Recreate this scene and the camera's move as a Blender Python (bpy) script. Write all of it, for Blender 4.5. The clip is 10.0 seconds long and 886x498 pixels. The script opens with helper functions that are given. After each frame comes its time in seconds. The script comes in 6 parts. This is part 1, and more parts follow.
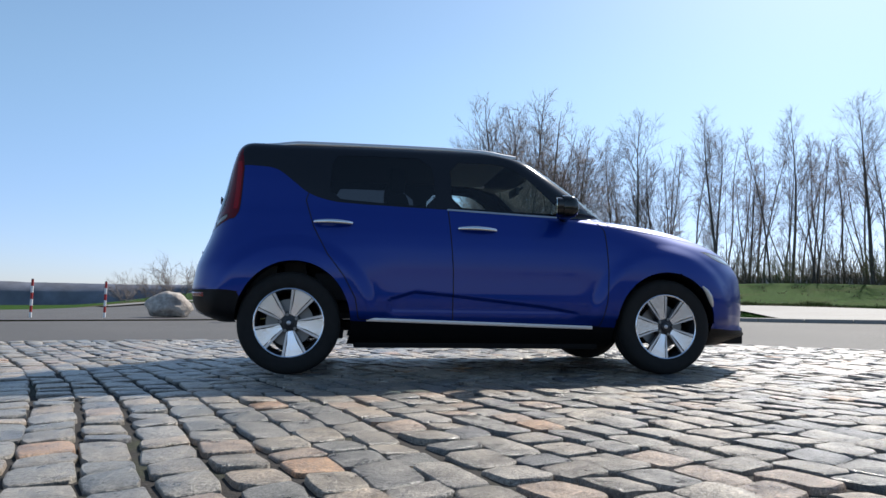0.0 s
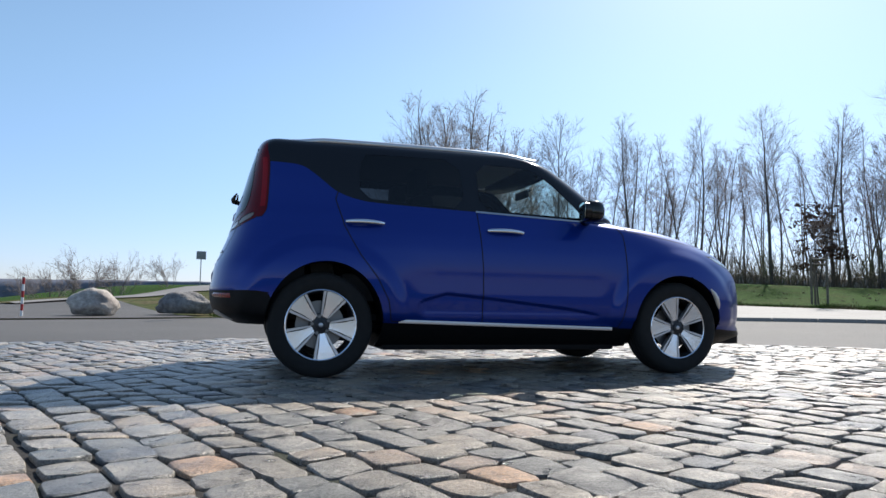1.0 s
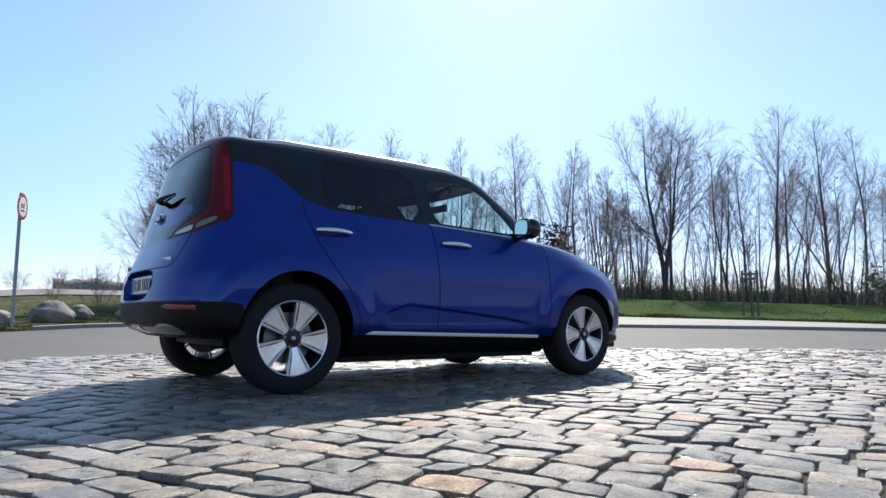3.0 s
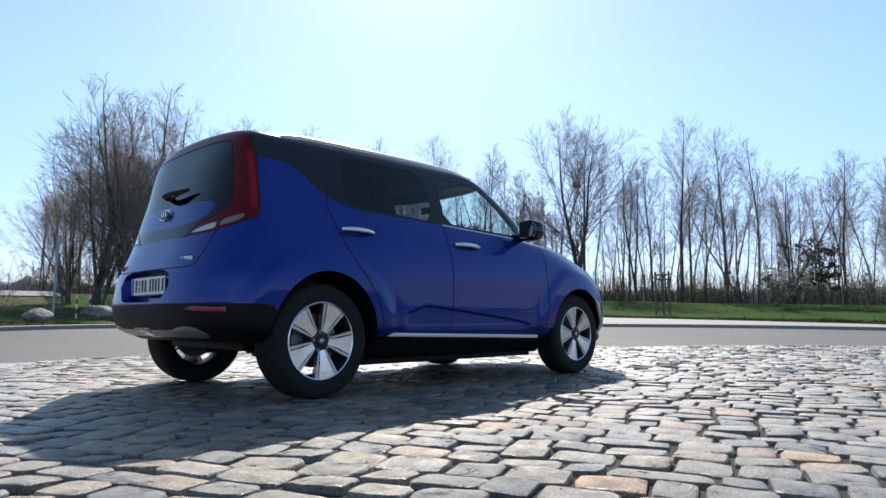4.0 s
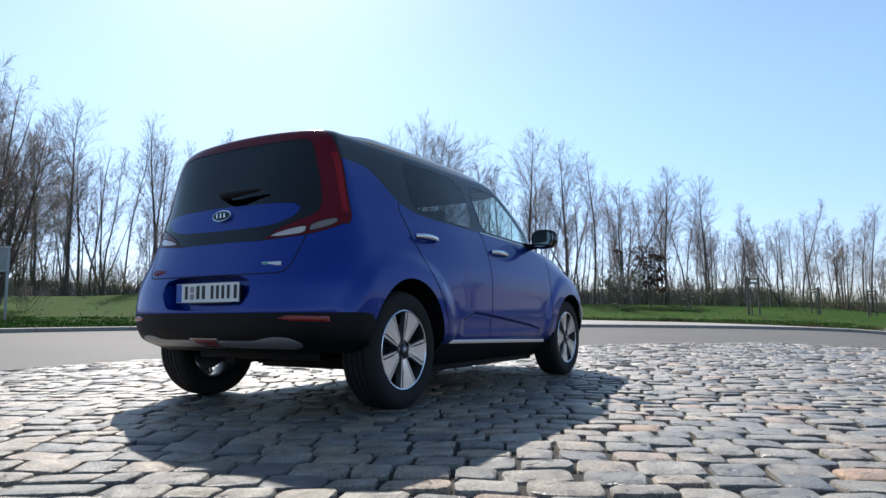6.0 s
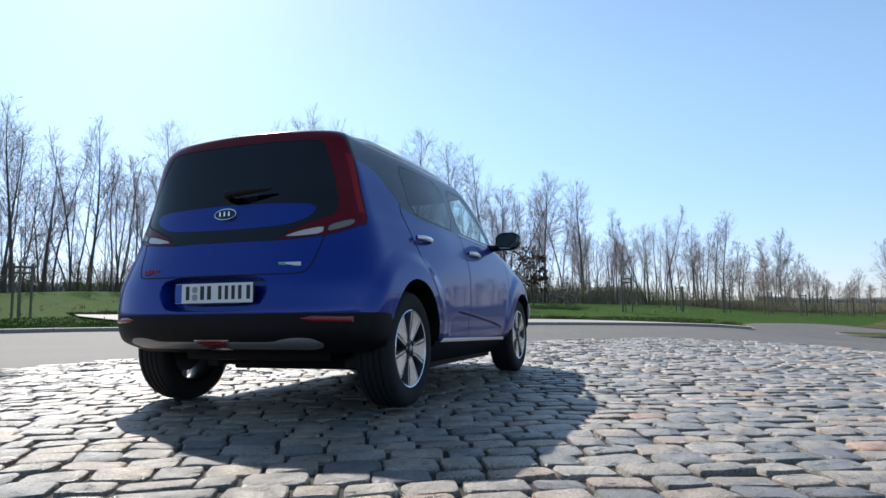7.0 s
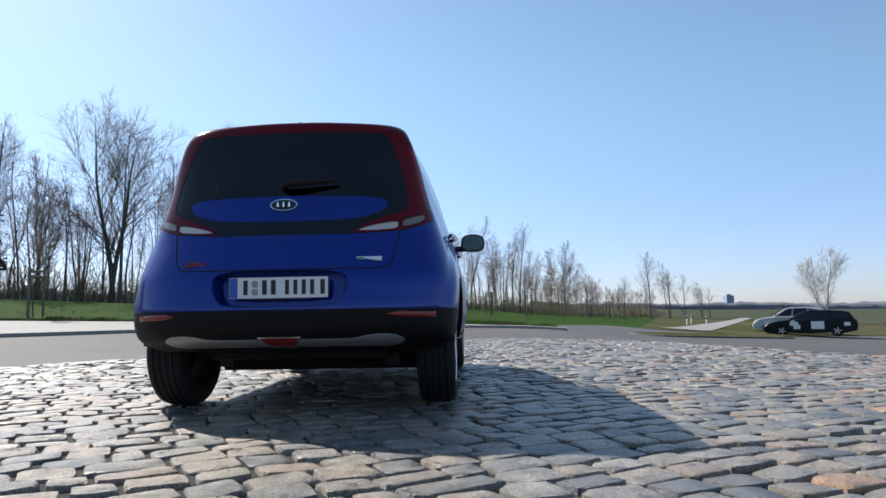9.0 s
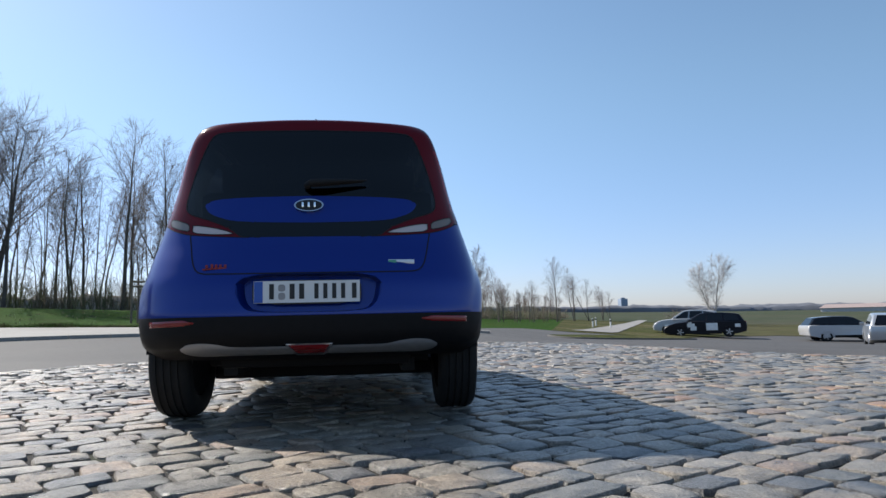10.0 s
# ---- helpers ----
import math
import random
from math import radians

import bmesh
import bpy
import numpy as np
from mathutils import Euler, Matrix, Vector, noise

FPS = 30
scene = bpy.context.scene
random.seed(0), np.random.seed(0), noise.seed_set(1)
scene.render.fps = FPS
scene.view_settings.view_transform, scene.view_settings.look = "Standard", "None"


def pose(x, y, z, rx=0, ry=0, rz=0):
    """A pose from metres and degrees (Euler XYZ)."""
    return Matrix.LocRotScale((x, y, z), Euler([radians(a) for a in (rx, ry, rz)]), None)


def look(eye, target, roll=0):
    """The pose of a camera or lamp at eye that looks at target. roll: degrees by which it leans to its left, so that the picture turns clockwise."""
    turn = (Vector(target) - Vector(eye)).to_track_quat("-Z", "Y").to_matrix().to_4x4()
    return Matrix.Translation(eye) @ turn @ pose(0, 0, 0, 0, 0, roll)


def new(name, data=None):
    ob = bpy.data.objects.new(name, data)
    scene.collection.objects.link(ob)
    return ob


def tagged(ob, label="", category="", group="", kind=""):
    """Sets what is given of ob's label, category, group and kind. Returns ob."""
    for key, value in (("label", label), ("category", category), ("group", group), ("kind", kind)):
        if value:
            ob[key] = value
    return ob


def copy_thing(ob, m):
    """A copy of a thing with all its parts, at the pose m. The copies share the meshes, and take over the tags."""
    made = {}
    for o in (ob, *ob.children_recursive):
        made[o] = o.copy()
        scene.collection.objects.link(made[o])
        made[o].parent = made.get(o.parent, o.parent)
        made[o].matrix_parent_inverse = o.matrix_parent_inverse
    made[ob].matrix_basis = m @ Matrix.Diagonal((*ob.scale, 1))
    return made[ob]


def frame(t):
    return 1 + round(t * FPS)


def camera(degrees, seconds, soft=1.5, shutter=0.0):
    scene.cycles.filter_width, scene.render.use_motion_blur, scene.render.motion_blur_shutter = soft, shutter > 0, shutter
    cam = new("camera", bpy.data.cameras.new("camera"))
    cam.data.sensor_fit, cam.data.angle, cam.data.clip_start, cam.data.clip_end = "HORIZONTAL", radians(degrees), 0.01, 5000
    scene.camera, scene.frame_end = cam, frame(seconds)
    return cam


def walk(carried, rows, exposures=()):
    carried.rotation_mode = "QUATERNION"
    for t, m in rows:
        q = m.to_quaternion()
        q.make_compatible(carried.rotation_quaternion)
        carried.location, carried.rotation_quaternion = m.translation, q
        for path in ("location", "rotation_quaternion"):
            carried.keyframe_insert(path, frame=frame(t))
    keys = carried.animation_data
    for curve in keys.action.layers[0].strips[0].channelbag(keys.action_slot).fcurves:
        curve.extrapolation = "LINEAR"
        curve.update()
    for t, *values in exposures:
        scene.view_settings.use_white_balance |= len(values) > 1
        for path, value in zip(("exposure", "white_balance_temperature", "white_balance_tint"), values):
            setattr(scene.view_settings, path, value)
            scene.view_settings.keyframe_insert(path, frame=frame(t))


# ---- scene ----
cam = camera(67.3, 10.0)
PATH = [
    (0, (0.37, -5.294, 0.443), (0.652, -3.322, 0.62), 0.8),
    (0.5, (-0.001, -5.218, 0.457), (0.394, -3.265, 0.626), 0.9),
    (1, (-0.403, -5.133, 0.463), (0.133, -3.214, 0.635), 0.9),
    (1.5, (-0.733, -5.045, 0.463), (-0.053, -3.173, 0.645), 0.6),
    (2, (-1.103, -4.922, 0.465), (-0.223, -3.136, 0.659), 0.6),
    (2.5, (-1.412, -4.78, 0.459), (-0.355, -3.094, 0.662), 0.5),
    (4, (-2.252, -4.096, 0.465), (-0.846, -2.689, 0.672), 0.0),
    (4.5, (-2.459, -3.84, 0.474), (-0.982, -2.508, 0.683), -0.1),
    (5, (-2.711, -3.542, 0.487), (-1.156, -2.303, 0.698), -0.3),
    (6.5, (-3.394, -2.716, 0.523), (-1.605, -1.845, 0.724), -0.4),
    (7, (-3.616, -2.392, 0.525), (-1.749, -1.702, 0.723), -0.7),
    (7.5, (-3.778, -2.064, 0.524), (-1.861, -1.529, 0.721), -0.8),
    (8, (-3.915, -1.662, 0.515), (-1.96, -1.295, 0.714), -0.9),
    (8.5, (-3.991, -1.338, 0.51), (-2.015, -1.1, 0.711), -1.2),
    (9, (-4.024, -0.966, 0.494), (-2.036, -0.878, 0.698), -1.0),
    (9.5, (-4.014, -0.667, 0.504), (-2.025, -0.712, 0.708), -1.2),
    (10, (-3.965, -0.317, 0.511), (-1.985, -0.513, 0.72), -1.3),
]
walk(cam, [(t, look(eye, target, roll)) for t, eye, target, roll in PATH], [(0, 0.48), (2.5, 0.59), (4.5, 0.62), (7, 0.64), (8.5, 0.58), (10, 0.44)])

# ---- daylight ----
SUN_AZ, SUN_EL = radians(47.2), radians(42.6)
world = bpy.data.worlds.new("sky")
scene.world = world
world.use_nodes = True
wn = world.node_tree.nodes
sky = wn.new("ShaderNodeTexSky")
sky.sky_type = "NISHITA"
sky.sun_disc = False
sky.sun_elevation = SUN_EL
sky.sun_rotation = math.pi / 2 - SUN_AZ
sky.altitude = 100
sky.air_density, sky.dust_density, sky.ozone_density = 1.0, 0.45, 3.0
wn["Background"].inputs["Strength"].default_value = 0.118
# cool haze low over the land, put in as a tint on the sky
wl = world.node_tree.links
coord, axes, low = wn.new("ShaderNodeTexCoord"), wn.new("ShaderNodeSeparateXYZ"), wn.new("ShaderNodeMapRange")
low.interpolation_type = "SMOOTHSTEP"
low.inputs[1].default_value, low.inputs[2].default_value = -0.02, 0.36
haze, cool = wn.new("ShaderNodeMix"), wn.new("ShaderNodeMix")
haze.data_type = cool.data_type = "RGBA"
cool.blend_type = "MULTIPLY"
cool.inputs[0].default_value = 1.0
haze.inputs[6].default_value, haze.inputs[7].default_value = (0.685, 0.712, 0.95, 1), (0.98, 1.02, 0.965, 1)
wl.new(coord.outputs["Generated"], axes.inputs[0])
wl.new(axes.outputs["Z"], low.inputs[0])
wl.new(low.outputs[0], haze.inputs[0])
wl.new(sky.outputs["Color"], cool.inputs[6])
wl.new(haze.outputs[2], cool.inputs[7])
wl.new(cool.outputs[2], wn["Background"].inputs["Color"])
sun_data = bpy.data.lights.new("sun", "SUN")
sun_data.energy, sun_data.angle, sun_data.color = 5.0, radians(0.53), (1.0, 0.95, 0.88)
sun = new("sun", sun_data)
sun.matrix_world = look((30 * math.cos(SUN_AZ), 30 * math.sin(SUN_AZ), 30 * math.tan(SUN_EL)), (0, 0, 0))


# ---- materials ----
def mat(name, color, rough=0.5, metal=0.0, spec=0.5, coat=0.0, noise_scale=0.0, noise_amount=0.25, bump=0.0, bump_scale=60.0,
        second=None, patch_scale=1.5, patch_low=0.45, patch_high=0.62, rough_var=0.0):
    """A Principled material: base colour broken by fine grain and by larger patches of a second colour, with fine relief."""
    m = bpy.data.materials.new(name)
    m.use_nodes = True
    nt = m.node_tree
    b = nt.nodes["Principled BSDF"]
    b.inputs["Base Color"].default_value = (*color, 1)
    b.inputs["Roughness"].default_value = rough
    b.inputs["Metallic"].default_value = metal
    b.inputs["Specular IOR Level"].default_value = spec
    b.inputs["Coat Weight"].default_value = coat
    b.inputs["Coat Roughness"].default_value = 0.03
    if not (noise_scale or bump or second):
        return m
    tc = nt.nodes.new("ShaderNodeTexCoord")
    src = None
    if second:
        pn = nt.nodes.new("ShaderNodeTexNoise")
        pn.inputs["Scale"].default_value, pn.inputs["Detail"].default_value = patch_scale, 5
        nt.links.new(tc.outputs["Object"], pn.inputs["Vector"])
        mr = nt.nodes.new("ShaderNodeMapRange")
        mr.inputs[1].default_value, mr.inputs[2].default_value = patch_low, patch_high
        nt.links.new(pn.outputs["Fac"], mr.inputs[0])
        mx = nt.nodes.new("ShaderNodeMix")
        mx.data_type = "RGBA"
        mx.inputs[6].default_value, mx.inputs[7].default_value = (*color, 1), (*second, 1)
        nt.links.new(mr.outputs[0], mx.inputs[0])
        src = mx.outputs[2]
    if noise_scale:
        gn = nt.nodes.new("ShaderNodeTexNoise")
        gn.inputs["Scale"].default_value, gn.inputs["Detail"].default_value = noise_scale, 6
        nt.links.new(tc.outputs["Object"], gn.inputs["Vector"])
        gr = nt.nodes.new("ShaderNodeMapRange")
        gr.inputs[1].default_value, gr.inputs[2].default_value = 0.3, 0.7
        gr.inputs[3].default_value, gr.inputs[4].default_value = 1 - noise_amount, 1 + noise_amount
        nt.links.new(gn.outputs["Fac"], gr.inputs[0])
        mul = nt.nodes.new("ShaderNodeMix")
        mul.data_type, mul.blend_type = "RGBA", "MULTIPLY"
        mul.inputs[0].default_value = 1.0
        mul.inputs[6].default_value = (*color, 1)
        if src:
            nt.links.new(src, mul.inputs[6])
        nt.links.new(gr.outputs[0], mul.inputs[7])
        src = mul.outputs[2]
        if rough_var:
            rr = nt.nodes.new("ShaderNodeMapRange")
            rr.inputs[1].default_value, rr.inputs[2].default_value = 0.3, 0.7
            rr.inputs[3].default_value, rr.inputs[4].default_value = rough - rough_var, rough + rough_var
            nt.links.new(gn.outputs["Fac"], rr.inputs[0])
            nt.links.new(rr.outputs[0], b.inputs["Roughness"])
    if src:
        nt.links.new(src, b.inputs["Base Color"])
    if bump:
        bn = nt.nodes.new("ShaderNodeTexNoise")
        bn.inputs["Scale"].default_value, bn.inputs["Detail"].default_value = bump_scale, 8
        nt.links.new(tc.outputs["Object"], bn.inputs["Vector"])
        bp = nt.nodes.new("ShaderNodeBump")
        bp.inputs["Strength"].default_value, bp.inputs["Distance"].default_value = 1.0, bump
        nt.links.new(bn.outputs["Fac"], bp.inputs["Height"])
        nt.links.new(bp.outputs["Normal"], b.inputs["Normal"])
    return m


def glass(name, tint, rough=0.0):
    """Thin tinted glazing: mostly see-through with a sharp reflection."""
    m = bpy.data.materials.new(name)
    m.use_nodes = True
    nt = m.node_tree
    nt.nodes.remove(nt.nodes["Principled BSDF"])
    tr = nt.nodes.new("ShaderNodeBsdfTransparent")
    tr.inputs["Color"].default_value = (*tint, 1)
    gl = nt.nodes.new("ShaderNodeBsdfGlossy")
    gl.inputs["Roughness"].default_value = 0.02
    lw = nt.nodes.new("ShaderNodeLayerWeight")
    lw.inputs["Blend"].default_value = 0.5
    pw = nt.nodes.new("ShaderNodeMath")
    pw.operation = "POWER"
    pw.inputs[1].default_value = 4.5
    nt.links.new(lw.outputs["Facing"], pw.inputs[0])
    fr = nt.nodes.new("ShaderNodeMath")
    fr.operation = "MULTIPLY_ADD"
    fr.inputs[1].default_value, fr.inputs[2].default_value = 0.92, 0.05
    nt.links.new(pw.outputs[0], fr.inputs[0])
    mix = nt.nodes.new("ShaderNodeMixShader")
    nt.links.new(fr.outputs[0], mix.inputs[0])
    nt.links.new(tr.outputs[0], mix.inputs[1])
    nt.links.new(gl.outputs[0], mix.inputs[2])
    nt.links.new(mix.outputs[0], nt.nodes["Material Output"].inputs["Surface"])
    return m


def stone_mat(name, per_island):
    """Granite setts: each stone takes its own grey, beige, blue-grey or rusty tone; speckled grain and worn relief."""
    m = bpy.data.materials.new(name)
    m.use_nodes = True
    nt = m.node_tree
    b = nt.nodes["Principled BSDF"]
    if per_island:
        rnd = nt.nodes.new("ShaderNodeNewGeometry").outputs["Random Per Island"]
    else:
        rnd = nt.nodes.new("ShaderNodeObjectInfo").outputs["Random"]
    ramp = nt.nodes.new("ShaderNodeValToRGB")
    ramp.color_ramp.interpolation = "CONSTANT"
    tones = [(0.0, (0.186, 0.159, 0.124)), (0.16, (0.233, 0.195, 0.147)), (0.30, (0.128, 0.122, 0.106)), (0.44, (0.206, 0.182, 0.147)),
             (0.57, (0.258, 0.203, 0.147)), (0.68, (0.159, 0.147, 0.127)), (0.80, (0.267, 0.192, 0.136)), (0.86, (0.099, 0.097, 0.094)),
             (0.94, (0.249, 0.221, 0.182)), (0.98, (0.318, 0.187, 0.103))]
    el = ramp.color_ramp.elements
    el[0].position, el[0].color = tones[0][0], (*tones[0][1], 1)
    el[1].position, el[1].color = tones[1][0], (*tones[1][1], 1)
    for p, c in tones[2:]:
        e = el.new(p)
        e.color = (*c, 1)
    nt.links.new(rnd, ramp.inputs[0])
    geo = nt.nodes.new("ShaderNodeNewGeometry")
    grain = nt.nodes.new("ShaderNodeTexNoise")
    grain.inputs["Scale"].default_value, grain.inputs["Detail"].default_value, grain.inputs["Roughness"].default_value = 75, 6, 0.72
    blot = nt.nodes.new("ShaderNodeTexNoise")
    blot.inputs["Scale"].default_value, blot.inputs["Detail"].default_value = 11, 5
    fleck = nt.nodes.new("ShaderNodeTexNoise")
    fleck.inputs["Scale"].default_value, fleck.inputs["Detail"].default_value, fleck.inputs["Roughness"].default_value = 240, 3, 0.6
    for n in (grain, blot, fleck):
        nt.links.new(geo.outputs["Position"], n.inputs["Vector"])
    src = ramp.outputs[0]
    for n, lo, hi in ((grain, 0.30, 1.70), (blot, 0.60, 1.40), (fleck, 0.35, 1.65)):
        mr = nt.nodes.new("ShaderNodeMapRange")
        mr.inputs[1].default_value, mr.inputs[2].default_value, mr.inputs[3].default_value, mr.inputs[4].default_value = 0.3, 0.7, lo, hi
        nt.links.new(n.outputs["Fac"], mr.inputs[0])
        mx = nt.nodes.new("ShaderNodeMix")
        mx.data_type, mx.blend_type = "RGBA", "MULTIPLY"
        mx.inputs[0].default_value = 1
        nt.links.new(src, mx.inputs[6])
        nt.links.new(mr.outputs[0], mx.inputs[7])
        src = mx.outputs[2]
    nt.links.new(src, b.inputs["Base Color"])
    rr = nt.nodes.new("ShaderNodeMapRange")
    rr.inputs[1].default_value, rr.inputs[2].default_value, rr.inputs[3].default_value, rr.inputs[4].default_value = 0.3, 0.7, 0.25, 0.47
    nt.links.new(blot.outputs["Fac"], rr.inputs[0])
    nt.links.new(rr.outputs[0], b.inputs["Roughness"])
    b.inputs["Specular IOR Level"].default_value = 0.8
    add = nt.nodes.new("ShaderNodeMath")
    add.operation = "MULTIPLY_ADD"
    add.inputs[1].default_value = 0.6
    nt.links.new(grain.outputs["Fac"], add.inputs[0])
    nt.links.new(blot.outputs["Fac"], add.inputs[2])
    bp = nt.nodes.new("ShaderNodeBump")
    bp.inputs["Strength"].default_value, bp.inputs["Distance"].default_value = 1.0, 0.017
    nt.links.new(add.outputs[0], bp.inputs["Height"])
    nt.links.new(bp.outputs["Normal"], b.inputs["Normal"])
    return m


M_STONE = stone_mat("granite_sett", False)
M_STONE_FAR = stone_mat("granite_sett_far", True)
M_DIRT = mat("joint_dirt", (0.016, 0.013, 0.011), 0.95, noise_scale=40, noise_amount=0.5, bump=0.01, bump_scale=90, second=(0.022, 0.026, 0.010), patch_scale=2.0, patch_low=0.55, patch_high=0.68)
M_ASPHALT = mat("asphalt", (0.062, 0.059, 0.057), 0.8, noise_scale=180, noise_amount=0.3, bump=0.004, bump_scale=220, second=(0.074, 0.070, 0.067), patch_scale=0.35)
M_CONCRETE = mat("concrete_slab", (0.255, 0.242, 0.225), 0.8, noise_scale=60, noise_amount=0.15, bump=0.003, bump_scale=120, second=(0.225, 0.212, 0.195), patch_scale=0.5)
M_KERB = mat("kerb_concrete", (0.27, 0.255, 0.235), 0.85, noise_scale=45, noise_amount=0.25, bump=0.004, bump_scale=80)
M_GRASS_GROUND = mat("meadow", (0.024, 0.060, 0.007), 0.95, spec=0.05, noise_scale=7, noise_amount=0.55, bump=0.04, bump_scale=14, second=(0.038, 0.058, 0.012), patch_scale=0.6, patch_low=0.50, patch_high=0.70)
M_FIELD = mat("far_field", (0.075, 0.070, 0.034), 0.95, spec=0.05, noise_scale=0.6, noise_amount=0.3, second=(0.052, 0.060, 0.022), patch_scale=0.08)
# muted green: the distance haze is put into this colour
M_FAR_GREEN = mat("haze_greyed_meadow", (0.050, 0.062, 0.036), 0.95, spec=0.05, noise_scale=0.3, noise_amount=0.2, second=(0.068, 0.068, 0.045), patch_scale=0.02)
M_BLADE = mat("grass_blades", (0.052, 0.125, 0.013), 0.8, spec=0.1, noise_scale=1.3, noise_amount=0.35, second=(0.085, 0.12, 0.025), patch_scale=0.5)
M_TUFT = mat("ragged_grass", (0.075, 0.115, 0.025), 0.85, spec=0.1, noise_scale=1.6, noise_amount=0.4, second=(0.16, 0.13, 0.07), patch_scale=1.1)
M_DRY = mat("dry_grass", (0.24, 0.19, 0.11), 0.85, noise_scale=2, noise_amount=0.3)
M_BARK = mat("bark", (0.11, 0.092, 0.078), 0.9, noise_scale=7, noise_amount=0.35, bump=0.02, bump_scale=25)
M_TWIG = mat("twigs", (0.15, 0.118, 0.105), 0.85, noise_scale=0.8, noise_amount=0.3)
M_TWIG_PALE = mat("pale_twigs", (0.24, 0.19, 0.165), 0.85, noise_scale=0.8, noise_amount=0.3)
M_UNDER = mat("olive_undergrowth", (0.150, 0.122, 0.085), 0.85, noise_scale=0.6, noise_amount=0.35, second=(0.10, 0.12, 0.045), patch_scale=0.25)
M_TWIG_BIRCH = mat("pale_birch_twigs", (0.33, 0.30, 0.28), 0.85, noise_scale=0.8, noise_amount=0.25)
M_TWIG_GREY = mat("grey_twigs", (0.19, 0.160, 0.150), 0.85, noise_scale=0.8, noise_amount=0.3)
M_TWIG_RED = mat("reddish_twigs", (0.165, 0.118, 0.10), 0.85, noise_scale=0.8, noise_amount=0.3)
M_BIRCH = mat("birch_bark", (0.42, 0.40, 0.37), 0.8, noise_scale=5, noise_amount=0.3)
M_BROWN_LEAF = mat("withered_leaves", (0.085, 0.04, 0.024), 0.8, noise_scale=3, noise_amount=0.4)
M_BUD = mat("pale_buds", (0.27, 0.25, 0.17), 0.7, noise_scale=3, noise_amount=0.3)
# distance haze is mixed into the two colours of the far woods
M_HAZY_WOODS = mat("haze_grey_woods", (0.125, 0.135, 0.16), 1.0, noise_scale=0.05, noise_amount=0.2, second=(0.15, 0.155, 0.17), patch_scale=0.01)
M_HILL = mat("haze_blue_woods", (0.125, 0.140, 0.185), 1.0, noise_scale=0.05, noise_amount=0.3, second=(0.150, 0.155, 0.180), patch_scale=0.01)
M_BOULDER = mat("boulder_granite", (0.30, 0.255, 0.215), 0.85, noise_scale=9, noise_amount=0.35, bump=0.03, bump_scale=12, second=(0.20, 0.19, 0.19), patch_scale=1.4)
M_BOULDER_PALE = mat("boulder_pale_granite", (0.42, 0.37, 0.32), 0.85, noise_scale=9, noise_amount=0.3, bump=0.03, bump_scale=12, second=(0.27, 0.23, 0.20), patch_scale=1.8)
M_BOULDER_DARK = mat("boulder_grey", (0.16, 0.15, 0.145), 0.85, noise_scale=9, noise_amount=0.35, bump=0.03, bump_scale=12, second=(0.22, 0.20, 0.18), patch_scale=1.4)
M_WOOD = mat("weathered_wood", (0.16, 0.13, 0.10), 0.85, noise_scale=12, noise_amount=0.3, bump=0.006, bump_scale=30)
M_STEEL = mat("galvanised_steel", (0.32, 0.33, 0.34), 0.5, metal=0.8, noise_scale=20, noise_amount=0.15)
M_WHITE = mat("white_paint", (0.75, 0.75, 0.74), 0.5, noise_scale=15, noise_amount=0.08)
M_RED = mat("red_paint", (0.38, 0.02, 0.02), 0.5, noise_scale=15, noise_amount=0.15)
M_SIGN_BACK = mat("sign_back_grey", (0.30, 0.29, 0.29), 0.6, metal=0.2, noise_scale=8, noise_amount=0.1)
M_BOARD = mat("notice_board_blue", (0.05, 0.13, 0.30), 0.5, noise_scale=4, noise_amount=0.25)
M_BLACK = mat("black_marking", (0.012, 0.012, 0.013), 0.5)
M_FOREST = mat("wood_depth", (0.34, 0.29, 0.25), 1.0, noise_scale=3.0, noise_amount=0.5, second=(0.30, 0.27, 0.22), patch_scale=0.3)
M_BANK = mat("dry_bank_grass", (0.052, 0.066, 0.022), 0.95, spec=0.05, noise_scale=4, noise_amount=0.5, bump=0.05, bump_scale=10, second=(0.098, 0.084, 0.045), patch_scale=0.9, patch_low=0.45, patch_high=0.62)
M_PALE_ROAD = mat("pale_asphalt", (0.165, 0.155, 0.150), 0.85, noise_scale=30, noise_amount=0.15, bump=0.003, bump_scale=90, second=(0.19, 0.18, 0.17), patch_scale=0.3)
M_ROUGH = mat("rough_olive_grass", (0.052, 0.058, 0.019), 0.95, spec=0.05, noise_scale=3, noise_amount=0.4, bump=0.05, bump_scale=8, second=(0.100, 0.088, 0.045), patch_scale=0.15, patch_low=0.42, patch_high=0.68)


# ---- mesh helpers ----
def mesh_object(name, verts, faces, material, parent=None, label="", smooth=True):
    me = bpy.data.meshes.new(name)
    me.from_pydata([tuple(v) for v in verts], [], [tuple(f) for f in faces])
    me.materials.append(material)
    if smooth:
        me.shade_smooth()
    ob = new(name, me)
    ob.parent = parent
    if label:
        ob["label"] = label
    return ob


def part(name, bm, material, parent=None, label="", smooth=True):
    """Links a bmesh as one mesh object under a thing or a part."""
    me = bpy.data.meshes.new(name)
    bmesh.ops.recalc_face_normals(bm, faces=bm.faces[:])
    bm.to_mesh(me)
    bm.free()
    me.materials.append(material)
    if smooth:
        me.shade_smooth()
        me.set_sharp_from_angle(angle=radians(40))
    ob = new(name, me)
    ob.parent = parent
    if label:
        ob["label"] = label
    return ob


